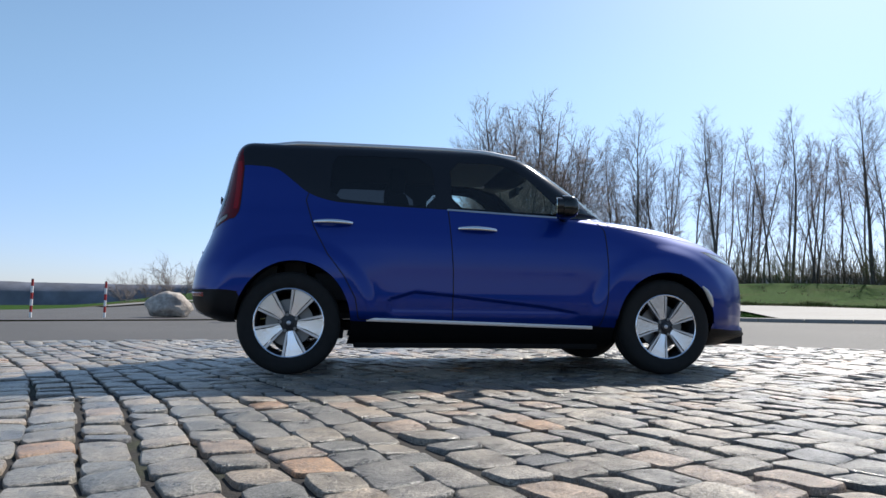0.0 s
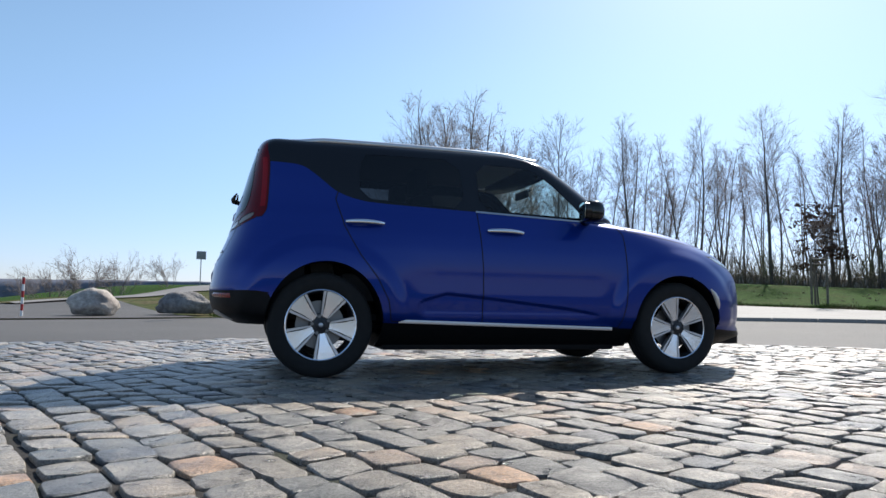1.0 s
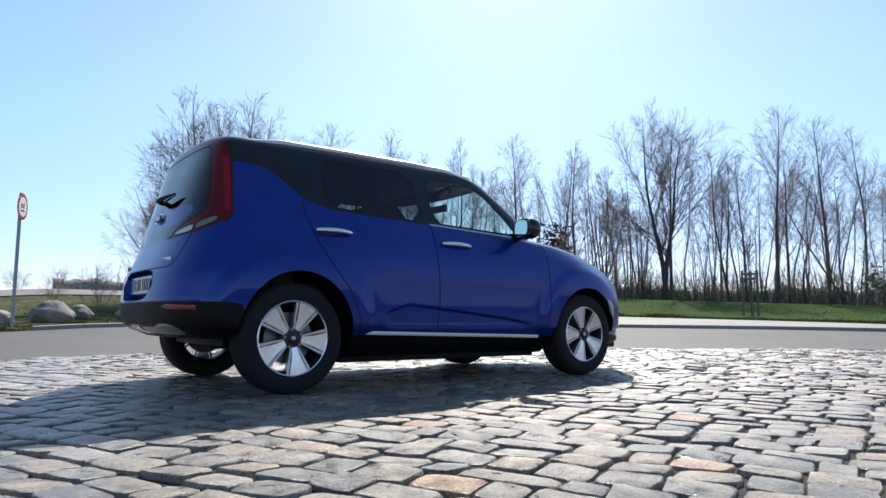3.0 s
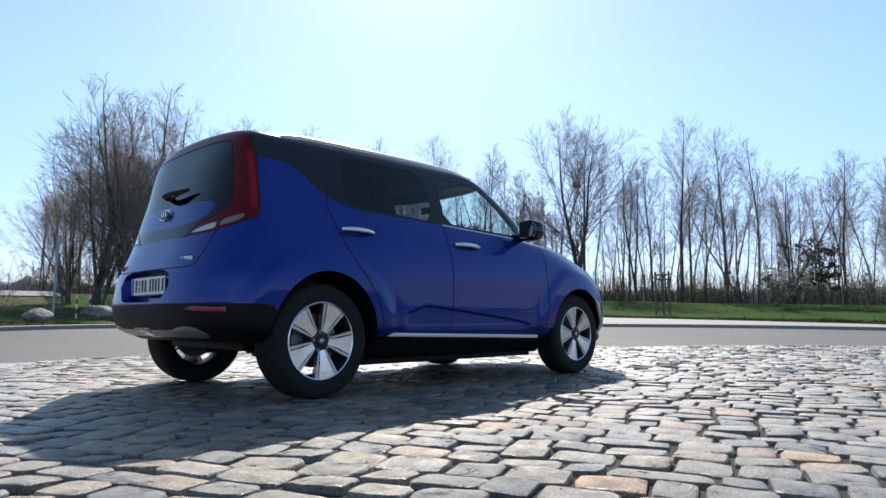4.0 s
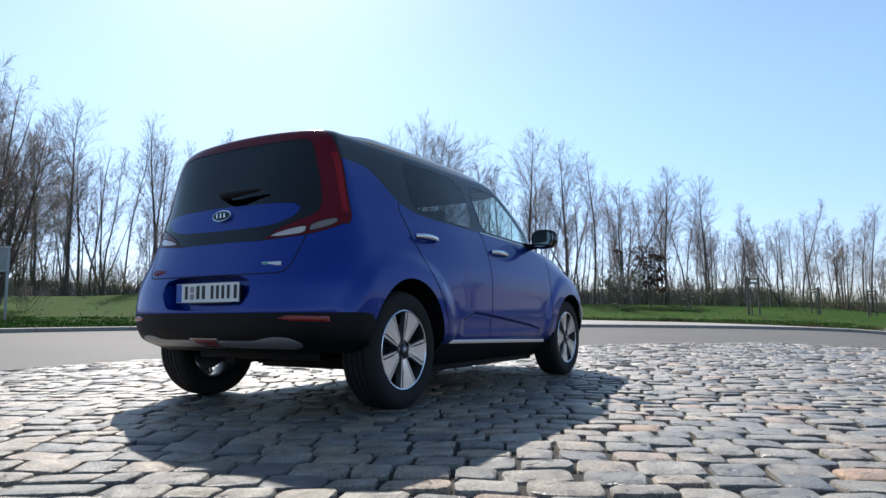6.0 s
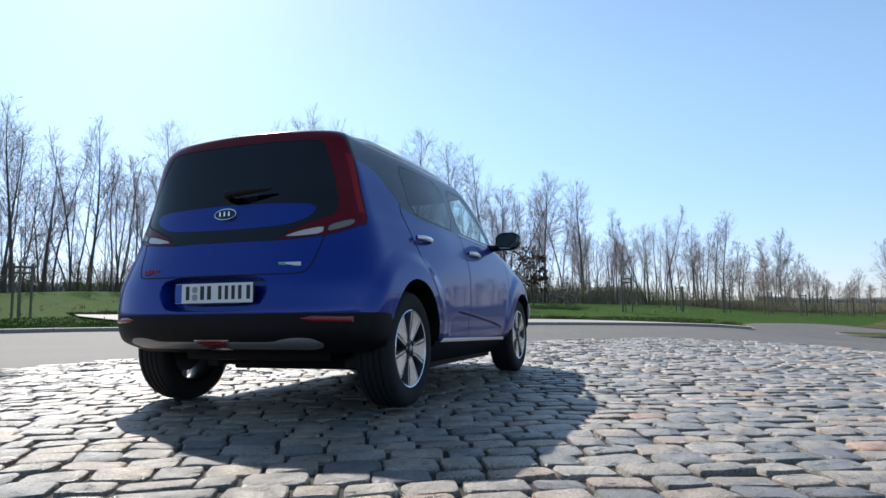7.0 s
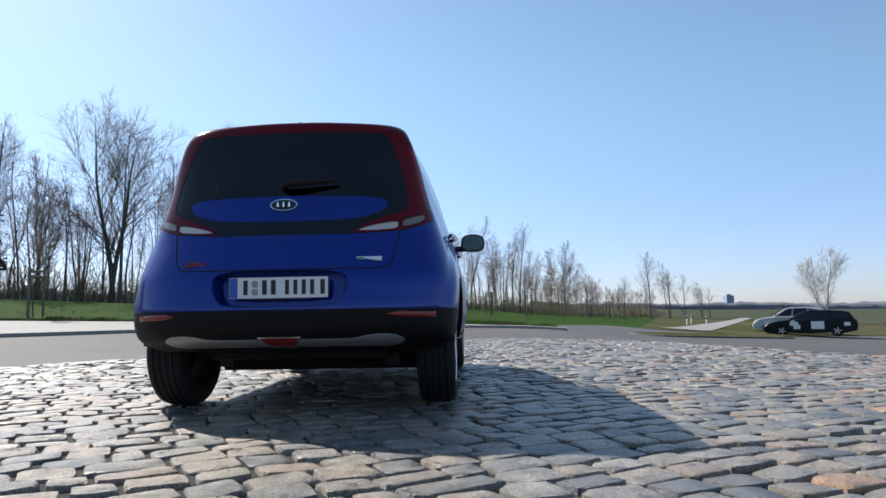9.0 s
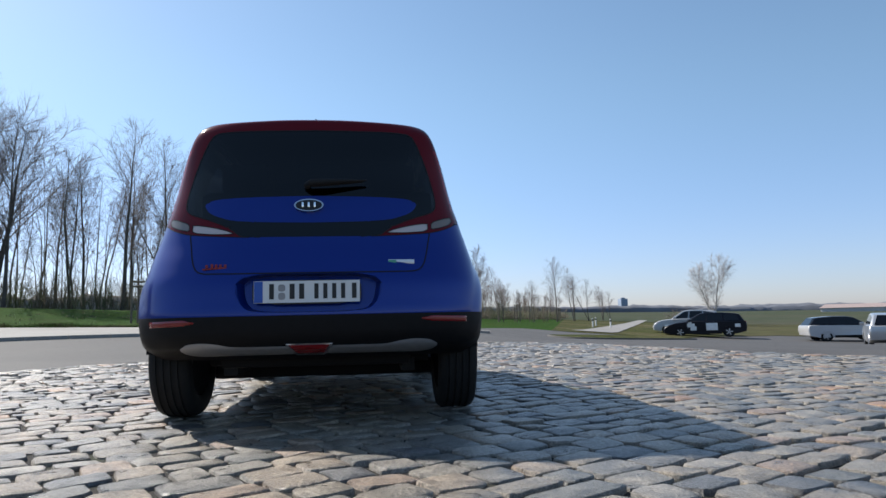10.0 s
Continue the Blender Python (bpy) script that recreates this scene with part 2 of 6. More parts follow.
def thing(name, at, label, category, group="", kind="", turn=0.0):
    """An empty at a thing's base that carries its parts."""
    ob = new(name)
    ob.empty_display_size = 0.1
    ob.matrix_basis = pose(*at, 0, 0, turn)
    return tagged(ob, label, category, group, kind)


def box(bm, x0, x1, y0, y1, z0, z1, bevel=0.0, m=None):
    made = bmesh.ops.create_cube(bm, size=1.0)["verts"]
    for v in made:
        v.co = Vector(((x0 + x1) / 2 + v.co.x * (x1 - x0), (y0 + y1) / 2 + v.co.y * (y1 - y0), (z0 + z1) / 2 + v.co.z * (z1 - z0)))
    if bevel:
        edges = list({e for v in made for e in v.link_edges})
        out = bmesh.ops.bevel(bm, geom=edges, offset=bevel, segments=2, profile=0.7, affect="EDGES", clamp_overlap=True)
        made = list({v for f in out["faces"] for v in f.verts} | {v for v in made if v.is_valid})
    if m is not None:
        bmesh.ops.transform(bm, matrix=m, verts=made)
    return made


def tube(bm, points, radii, sides=8, cap=True):
    """A tapered tube along points."""
    rings = []
    pts = [Vector(p) for p in points]
    for i, p in enumerate(pts):
        d = (pts[min(i + 1, len(pts) - 1)] - pts[max(i - 1, 0)]).normalized()
        a = d.orthogonal().normalized() if i == 0 else (a - d * a.dot(d)).normalized()
        b = d.cross(a)
        r = radii[i] if hasattr(radii, "__len__") else radii
        rings.append([bm.verts.new(p + r * (a * math.cos(2 * math.pi * k / sides) + b * math.sin(2 * math.pi * k / sides))) for k in range(sides)])
    for r0, r1 in zip(rings, rings[1:]):
        for k in range(sides):
            bm.faces.new((r0[k], r0[(k + 1) % sides], r1[(k + 1) % sides], r1[k]))
    if cap:
        bm.faces.new(rings[0][::-1])
        bm.faces.new(rings[-1])


def pchip(xs, ys):
    """A smooth curve through the given stations that does not overshoot."""
    xs, ys = np.array(xs, float), np.array(ys, float)
    h, d = np.diff(xs), np.diff(ys) / np.diff(xs)
    s = np.zeros(len(xs))
    for i in range(1, len(xs) - 1):
        if d[i - 1] * d[i] > 0:
            w1, w2 = 2 * h[i] + h[i - 1], h[i] + 2 * h[i - 1]
            s[i] = (w1 + w2) / (w1 / d[i - 1] + w2 / d[i])
    s[0], s[-1] = d[0], d[-1]

    def f(x):
        x = np.clip(np.asarray(x, float), xs[0], xs[-1])
        i = np.clip(np.searchsorted(xs, x) - 1, 0, len(xs) - 2)
        t = (x - xs[i]) / h[i]
        return ((1 + 2 * t) * (1 - t) ** 2 * ys[i] + t * (1 - t) ** 2 * h[i] * s[i] + t * t * (3 - 2 * t) * ys[i + 1] + t * t * (t - 1) * h[i] * s[i + 1])
    return f


def smooth01(t):
    t = np.clip(t, 0, 1)
    return t * t * (3 - 2 * t)


# ---- the lie of the land ----
# The cobbled yard is a long rounded shape round YARD; road, kerb, path and meadow follow its outline.
YARD = (3.0, -1.2)
EDGE_POINTS = [(-9.5, -2.5), (-8.3, 0.6), (-6.0, 2.2), (-3.0, 3.3), (-1.2, 3.9), (0.5, 4.6), (2.5, 4.8), (4.4, 4.4), (6.3, 3.0), (7.8, 1.7), (9.6, 0.6),
               (11.0, -0.8), (11.2, -1.8), (10.2, -2.9), (8.6, -4.0), (6.1, -4.85), (4.3, -5.25), (3.0, -5.8), (0.0, -7.6), (-5.0, -8.0), (-8.3, -6.0)]
_ang = np.array([math.atan2(y - YARD[1], x - YARD[0]) for x, y in EDGE_POINTS])
_rad = np.array([math.hypot(x - YARD[0], y - YARD[1]) for x, y in EDGE_POINTS])
_o = np.argsort(_ang)
_ang, _rad = _ang[_o], _rad[_o]
_edge = pchip(np.concatenate([_ang - 2 * math.pi, _ang, _ang + 2 * math.pi]), np.tile(_rad, 3))
DEG = [-180, -120, -60, -35, -20, -8, 2, 25, 40, 55, 70, 90, 97, 104, 112, 119, 127, 150, 180]
_lift = pchip(DEG, [0, 0, -1.6, -1.3, -.9, .2, .5, .8, .85, .8, .9, .85, .75, .5, .34, .28, .25, .2, 0])
_far = pchip(DEG, [.008, .004, .002, .004, .006, .012, .018, .02, .02, .021, .023, .024, .024, .014, -.001, -.002, -.002, .0, .004])
_bank = pchip(DEG, [0, 0, -1.4, -1.1, -.4, .35, 1.0, 1.4, 1.7, 2.0, 1.7, 1.75, 1.5, 1.35, 1.1, .6, .35, .2, 0])


def edge_radius(phi):
    return _edge(phi)


def land(x, y):
    """Height of the ground at a place."""
    dx, dy = np.asarray(x, float) - YARD[0], np.asarray(y, float) - YARD[1]
    phi, r = np.arctan2(dy, dx), np.hypot(dx, dy)
    s = r - edge_radius(phi)
    deg = np.degrees(phi)
    zk = 0.3 * _lift(deg)
    z = zk * smooth01(s / 8.0 * 0.5) * 2
    z = np.where(s > 8, zk + (_bank(deg) - zk) * np.clip((s - 8) / 20, 0, 1) ** 1.7, np.where(s < 0, 0, z))
    crest = smooth01((deg - 101) / 7) * smooth01((170 - deg) / 10)
    return z + np.where(s > 28, _far(deg) * (s - 28), 0) - crest * 0.06 * np.clip(s - 20, 0, 40)


def ground_at(x, y):
    return float(land(x, y))


PHI = np.radians(np.arange(-180, 180.01, 1.5))


def ring_sheet(name, rings, material, kind_label, category, lift=0.0, deg0=-180.0, deg1=180.0):
    """A sheet between rings of distance outside the yard's edge; a ring is a number or a function of the bearing in degrees."""
    ph = PHI[(np.degrees(PHI) >= deg0 - 1e-6) & (np.degrees(PHI) <= deg1 + 1e-6)]
    verts, faces = [], []
    for ring in rings:
        s = np.array([ring(d) if callable(ring) else ring for d in np.degrees(ph)])
        r = edge_radius(ph) + s
        x, y = YARD[0] + r * np.cos(ph), YARD[1] + r * np.sin(ph)
        z = land(x, y) + lift
        verts += list(zip(x, y, z))
    n = len(ph)
    for i in range(len(rings) - 1):
        for k in range(n - 1):
            faces.append((i * n + k, (i + 1) * n + k, (i + 1) * n + k + 1, i * n + k + 1))
    ob = mesh_object(name, verts, faces, material)
    return tagged(ob, kind_label, category, kind="structure")


# one sheet of meadow and fields out to the horizon
RINGS = [0.2, 2, 4, 6, 7.9, 8.1, 9, 10, 11, 12, 13.5, 15, 17, 19, 21, 23, 25, 27, 28, 30, 34, 40, 50, 70, 100, 160, 300, 600, 1500, 3000]
meadow = ring_sheet("ground", RINGS, M_GRASS_GROUND, "green and straw-coloured meadow reaching to the horizon", "ground", lift=-0.05)
road = ring_sheet("road", [-0.05, 1, 2, 3, 4, 5, 6, 7, 8.0], M_ASPHALT, "worn grey asphalt road round the cobbled yard", "road", lift=-0.03)


def lot_far(d):
    """Outer edge of the parking ground and the junction beside it."""
    return float(np.interp(d, [-75, -36, -31, -26, -20, -14, -9, -6], [36, 38, 33, 22, 21, 22, 15, 9]))


ring_sheet("road_parking", [8.0] + [(lambda d, k=k: 8.0 + (lot_far(d) - 8.0) * k) for k in (.08, .16, .25, .35, .45, .56, .67, .78, .89, 1)], M_ASPHALT, "grey asphalt parking ground with parked cars", "road", lift=-0.03, deg0=-75, deg1=-6)


def path_near(d):
    """The path keeps to the kerb and then turns away from the road behind a wedge of grass."""
    return float(np.interp(d, [-15, 52, 54, 57, 60], [8.16, 8.16, 9.6, 13.2, 16.4]))


def path_far(d):
    return float(np.interp(d, [-15, -10, -4, 8, 25, 46, 57, 60], [8.66, 8.86, 10.16, 12.66, 14.66, 16.16, 16.9, 17.2]))


ring_sheet("pavement", [(lambda d, k=k: path_near(d) + k * (path_far(d) - path_near(d))) for k in (0, .25, .5, .75, 1)], M_CONCRETE,
                      "pale concrete path along the road", "pavement", lift=0.02, deg0=-10.5, deg1=60)


def kerb(name, deg0, deg1):
    """A kerb of concrete stones, each its own piece, along the outside of the road."""
    root = thing(name, (0, 0, 0), "grey concrete kerb stones along the road edge", "kerb", kind="structure")
    ph, k = radians(deg0), 0
    while ph < radians(deg1):
        r = float(edge_radius(ph)) + 8.0
        step = 1.0 / r
        ph1 = ph + step * 0.985
        quad = []
        for p, ds in ((ph, 0), (ph1, 0), (ph1, 0.15), (ph, 0.15)):
            rr = float(edge_radius(p)) + 8.0 + ds
            quad.append((YARD[0] + rr * math.cos(p), YARD[1] + rr * math.sin(p)))
        zb = [ground_at(*q) for q in quad]
        top = [(*q, z + 0.07 - (0.012 if j < 2 else 0)) for j, (q, z) in enumerate(zip(quad, zb))]
        bot = [(*q, z - 0.12) for q, z in zip(quad, zb)]
        mesh_object("kerb_stone", bot + top, [(3, 2, 1, 0), (4, 5, 6, 7), (0, 1, 5, 4), (1, 2, 6, 5), (2, 3, 7, 6), (3, 0, 4, 7)], M_KERB, root, smooth=False)
        ph += step
        k += 1
    return root


kerb("kerb", -10.5, 101)


# ---- the blue car ----
M_PAINT = mat("blue_metallic_paint", (0.0012, 0.024, 0.212), 0.40, metal=0.45, spec=0.15, coat=0.62)
M_GLOSS_BLACK = mat("gloss_black_paint", (0.004, 0.004, 0.006), 0.10, spec=0.5)
M_CLAD = mat("black_plastic_cladding", (0.005, 0.005, 0.006), 0.55, spec=0.18, bump=0.0006, bump_scale=700, noise_scale=30, noise_amount=0.15)
# near-black for rubber and for the shade drawn into panel gaps
M_SEAM = mat("gap_shade_and_rubber", (0.004, 0.004, 0.005), 0.8)
M_CHROME = mat("chrome", (0.75, 0.76, 0.78), 0.08, metal=1.0)
M_SATIN = mat("satin_silver", (0.50, 0.50, 0.52), 0.32, metal=0.9)
M_RAIL = mat("brushed_silver_rail", (0.62, 0.62, 0.63), 0.38, metal=0.75)
M_SILVER = mat("silver_plastic", (0.33, 0.33, 0.34), 0.40, metal=0.55, noise_scale=40, noise_amount=0.06)
M_LENS = mat("red_lamp_lens", (0.105, 0.0015, 0.006), 0.14, spec=0.25)
M_LAMP_BAR = mat("bright_red_lamp_bar", (0.24, 0.003, 0.008), 0.2, spec=0.3)
M_REFLECTOR = mat("red_reflector", (0.20, 0.005, 0.007), 0.25, coat=0.6)
M_LAMP_WHITE = mat("clear_lens_and_glint", (0.62, 0.60, 0.56), 0.15, metal=0.3, coat=1.0)
M_LAMP_DARK = mat("dark_headlight_glass", (0.06, 0.065, 0.075), 0.12, metal=0.3, coat=1.0)
M_LAMP_GREY = mat("smoked_lamp_lens", (0.20, 0.165, 0.14), 0.25, metal=0.2, coat=0.5)
M_LAMP_REVERSE = mat("clear_reversing_lens", (0.55, 0.47, 0.44), 0.2, metal=0.2, coat=0.5)
M_TYRE = mat("tyre_rubber", (0.006, 0.006, 0.006), 0.85, noise_scale=25, noise_amount=0.3, bump=0.0015, bump_scale=160)
M_BLADE_RIM = mat("machined_alloy", (0.72, 0.74, 0.80), 0.20, metal=1.0, bump=0.0006, bump_scale=45)
M_RIM_DARK = mat("dark_grey_alloy", (0.035, 0.036, 0.04), 0.4, metal=0.5)
M_BRAKE = mat("brake_steel", (0.20, 0.20, 0.20), 0.45, metal=1.0)
M_TRIM = mat("dark_interior_trim", (0.02, 0.02, 0.022), 0.75, noise_scale=50, noise_amount=0.2)
M_PLATE = mat("plate_white", (0.72, 0.72, 0.70), 0.4)
M_PLATE_BLUE = mat("plate_blue_band", (0.02, 0.09, 0.40), 0.4)
M_MIRROR = mat("mirror_glass", (0.80, 0.86, 0.82), 0.02, metal=1.0)
M_GLASS_CLEAR = glass("green_tinted_glass", (0.80, 0.90, 0.87))
M_GLASS_DARK = glass("privacy_glass", (0.17, 0.18, 0.19))
M_GLASS_REAR = glass("dark_rear_glass", (0.025, 0.028, 0.032))
M_RED_BADGE = mat("red_badge", (0.22, 0.01, 0.015), 0.4)

# profiles over height: rear end, front end, half width
Z_REAR = pchip([.19, .26, .33, .40, .47, .55, .62, .70, .80, .92, 1.02, 1.12, 1.24, 1.36, 1.48, 1.545, 1.570, 1.588, 1.600, 1.606],
               [-.29, -.40, -.54, -.68, -.712, -.720, -.710, -.696, -.660, -.614, -.586, -.560, -.523, -.490, -.452, -.434, -.425, -.408, -.24, .45])
Z_FRONT = pchip([.19, .235, .27, .30, .36, .50, .69, .78, .885, .960, 1.040, 1.075, 1.098, 1.115, 1.16, 1.30, 1.42, 1.50, 1.545, 1.575, 1.592, 1.602, 1.606],
                [3.36, 3.46, 3.53, 3.51, 3.475, 3.475, 3.465, 3.425, 3.335, 3.19, 2.91, 2.64, 2.42, 2.34, 2.28, 2.09, 1.92, 1.80, 1.70, 1.56, 1.40, 1.05, .70])
Z_HALF = pchip([.19, .23, .28, .34, .42, .55, .70, .82, .92, 1.0, 1.06, 1.11, 1.16, 1.30, 1.42, 1.50, 1.545, 1.572, 1.588, 1.600, 1.606],
               [.68, .745, .80, .842, .878, .890, .894, .888, .872, .850, .830, .810, .794, .752, .706, .672, .645, .605, .50, .27, .03])
Z_LREAR = pchip([.19, .5, .8, 1.05, 1.3, 1.5, 1.57, 1.606], [.44, .45, .42, .34, .23, .13, .15, .4])
Z_LFRONT = pchip([.19, .5, .8, .95, 1.08, 1.13, 1.3, 1.5, 1.606], [.80, .80, .95, 1.15, .95, .50, .36, .32, .5])
Z_NREAR = pchip([.19, .5, 1.0, 1.5, 1.606], [2.8, 3.0, 3.0, 3.2, 2.4])


def half_outline(z, n_rear=64, n_side=150, n_front=72):
    """The right-hand half of the car's outline at a height, from the middle of the tail to the middle of the nose."""
    xr, xf, w, lr, lf, nr = (float(f(z)) for f in (Z_REAR, Z_FRONT, Z_HALF, Z_LREAR, Z_LFRONT, Z_NREAR))
    room = max(xf - xr, 0.02)
    if lr + lf > 0.92 * room:
        k = 0.92 * room / (lr + lf)
        lr, lf = lr * k, lf * k
    t = np.linspace(0, 1, 400)

    def corner(l, n):
        th = t * math.pi / 2
        x, y = l * (1 - np.cos(th) ** (2 / n)), w * np.sin(th) ** (2 / n)
        d = np.concatenate([[0], np.cumsum(np.hypot(np.diff(x), np.diff(y)))])
        return x, y, d / d[-1]
    x, y, d = corner(lr, nr)
    q = np.linspace(0, 1, n_rear)
    rx, ry = xr + np.interp(q, d, x), np.interp(q, d, y)
    sx = np.linspace(xr + lr, xf - lf, n_side + 2)[1:-1]
    x, y, d = corner(lf, 2.5)
    q = np.linspace(0, 1, n_front)
    fx, fy = xf - np.interp(q, d, x), np.interp(q, d, y)
    X = np.concatenate([rx, sx, fx[::-1]])
    Y = np.concatenate([ry, np.full(n_side, w), fy[::-1]])
    # the cabin narrows towards the tail; haunches over the wheels; a pressed step low in the doors
    g = float(smooth01((z - 0.62) / 0.40))
    Y = Y * (1 - 0.052 * g * smooth01((0.75 - X) / 1.1))
    h = float(smooth01((1.50 - z) / 0.30))
    Y = Y * (1 - 0.018 * h * smooth01((0.12 - X) / 0.62))
    full = smooth01((Y / max(w, 1e-6) - 0.55) / 0.4)
    for cx in (0.0, 2.6):
        r = np.hypot(X - cx, z - 0.335)
        Y = Y + full * 0.020 * smooth01((0.59 - r) / 0.10) * float(smooth01((z - .30) / .1))
    line = np.interp(X, [0.62, 0.66, 0.82, 1.08, 1.70, 1.95], [0.46, 0.50, 0.547, 0.525, 0.460, 0.42])
    inside = smooth01((X - 0.62) / 0.06) * smooth01((1.98 - X) / 0.10)
    Y = Y - full * 0.016 * inside * smooth01((line - z) / 0.016 + 0.5) * smooth01((z - 0.355) / 0.09)
    Y = Y - full * 0.006 * smooth01((X - 0.4) / 0.3) * smooth01((2.2 - X) / 0.3) * np.exp(-((z - 0.66) / 0.13) ** 2)
    return X, Y


Z_LEVELS = np.concatenate([np.arange(0.19, 0.315, 0.0155), np.arange(0.315, 0.57, 0.0078), np.arange(0.57, 0.88, 0.0155), np.arange(0.88, 1.13, 0.007), np.arange(1.13, 1.50, 0.0155), 1.606 - 0.106 * np.linspace(1, 0, 30) ** 2.2])
Z_LEVELS = Z_LEVELS[np.concatenate([[True], (np.diff(Z_LEVELS) > .003) | (Z_LEVELS[1:] > 1.45)])]
BODY = np.zeros((len(Z_LEVELS), 64 + 150 + 72, 3))
for _i, _z in enumerate(Z_LEVELS):
    _x, _y = half_outline(float(_z))
    BODY[_i, :, 0], BODY[_i, :, 1], BODY[_i, :, 2] = _x, -_y, _z + 0.009 * float(smooth01((_z - 1.25) / .3))
_du, _dv = np.gradient(BODY, axis=1), np.gradient(BODY, Z_LEVELS, axis=0)
BODY_N = np.cross(_du, _dv)
BODY_N /= np.maximum(np.linalg.norm(BODY_N, axis=2, keepdims=True), 1e-9)
if BODY_N[40, 140, 1] > 0:
    BODY_N = -BODY_N
BODY_N[:, 0, 1] = 0
BODY_N[:, -1, 1] = 0


def poly_dist(px, py, poly):
    """Signed distance to a closed polygon, negative inside."""
    d = np.full(px.shape, 1e9)
    inside = np.zeros(px.shape, bool)
    n = len(poly)
    for i in range(n):
        (ax, ay), (bx, by) = poly[i], poly[(i + 1) % n]
        ex, ey = bx - ax, by - ay
        t = np.clip(((px - ax) * ex + (py - ay) * ey) / (ex * ex + ey * ey), 0, 1)
        d = np.minimum(d, np.hypot(px - ax - t * ex, py - ay - t * ey))
        hit = ((ay > py) != (by > py)) & (px < (bx - ax) * (py - ay) / (by - ay + 1e-12) + ax)
        inside ^= hit
    return np.where(inside, -d, d)


def rounded(poly, k=3):
    """A polygon with its corners cut round."""
    for _ in range(k):
        out = []
        for (ax, ay), (bx, by) in zip(poly, poly[1:] + poly[:1]):
            out += [(ax * .8 + bx * .2, ay * .8 + by * .2), (ax * .2 + bx * .8, ay * .2 + by * .8)]
        poly = out
    return poly


BELT = pchip([-.60, -.32, -.20, -.13, -.08, .0, .08, .15, .22, .30, .68, 1.05, 1.35, 1.71, 1.90, 2.10, 2.30, 2.7], [1.402, 1.400, 1.395, 1.380, 1.350, 1.285, 1.220, 1.186, 1.165, 1.150, 1.130, 1.118, 1.106, 1.092, 1.088, 1.095, 1.135, 1.2])
CLAD = pchip([-.9, -.45, -.34, -.25, .25, .45, 2.2, 2.4, 2.8, 2.95, 3.2, 3.6], [.545, .545, .535, .36, .36, .35, .325, .32, .32, .325, .31, .305])
LAMP_X = pchip([.90, 1.00, 1.035, 1.07, 1.15, 1.365, 1.50, 1.62], [-.46, -.405, -.375, -.358, -.350, -.345, -.362, -.37])
LAMP_LOW = pchip([0, .30, .40, .50, .60, .67, .72, .76, .95], [.936, .936, .940, .947, .957, .975, .997, 1.02, 1.03])
G_REAR = rounded([(-.2, 1.530), (.40, 1.522), (.515, 1.512), (.545, 1.46), (.60, 1.31), (.642, 1.14), (.635, 1.075), (.50, 1.028), (.40, .985), (.335, .930), (-.2, .930)], 2)
INSERT = rounded([(-.2, 1.158), (.47, 1.145), (.545, 1.118), (.51, 1.062), (.37, 1.016), (-.2, 1.008)], 2)
W_LAMP = rounded([(.375, .955), (.47, .954), (.592, .966), (.594, 1.010), (.50, .994), (.42, .974)], 1)
W_LAMP_SIDE = rounded([(.612, .978), (.66, .988), (.71, 1.008), (.730, 1.030), (.722, 1.052), (.68, 1.040), (.612, 1.014)], 1)
RECESS = rounded([(-.2, .746), (.35, .746), (.335, .612), (.28, .558), (-.2, .558)], 2)
GLASS_Q = rounded([(-.02, 1.352), (.10, 1.262), (.205, 1.190), (.225, 1.44), (.00, 1.43)], 1)
GLASS_R = rounded([(.235, 1.174), (.60, 1.147), (.965, 1.132), (.945, 1.498), (.45, 1.502), (.245, 1.495)], 1)
GLASS_F = rounded([(1.075, 1.135), (1.40, 1.122), (1.83, 1.108), (1.86, 1.135), (1.62, 1.38), (1.50, 1.46), (1.38, 1.48), (1.065, 1.48)], 1)
DOOR_R = [(.08, 1.16), (.14, .97), (.236, .787), (.349, .642), (.426, .496), (.447, .362), (1.078, .348), (1.075, .70), (1.047, 1.10), (1.0, 1.5), (.2, 1.5)]
DOOR_F = [(1.078, .348), (2.115, .332), (2.155, .50), (2.17, .72), (2.158, 1.0), (2.10, 1.09), (1.9, 1.5), (1.0, 1.5), (1.047, 1.10), (1.075, .70)]
TAILGATE = rounded([(-.2, .750), (.50, .750), (.545, .762), (.57, .80), (.605, .97), (.64, 1.1), (-.2, 1.1)], 1)
HEADLIGHT = rounded([(2.93, .885), (3.06, .868), (3.20, .835), (3.28, .80), (3.18, .79), (3.05, .815)], 2)


def far_off(f, mask):
    return np.where(mask, f, 1.0)


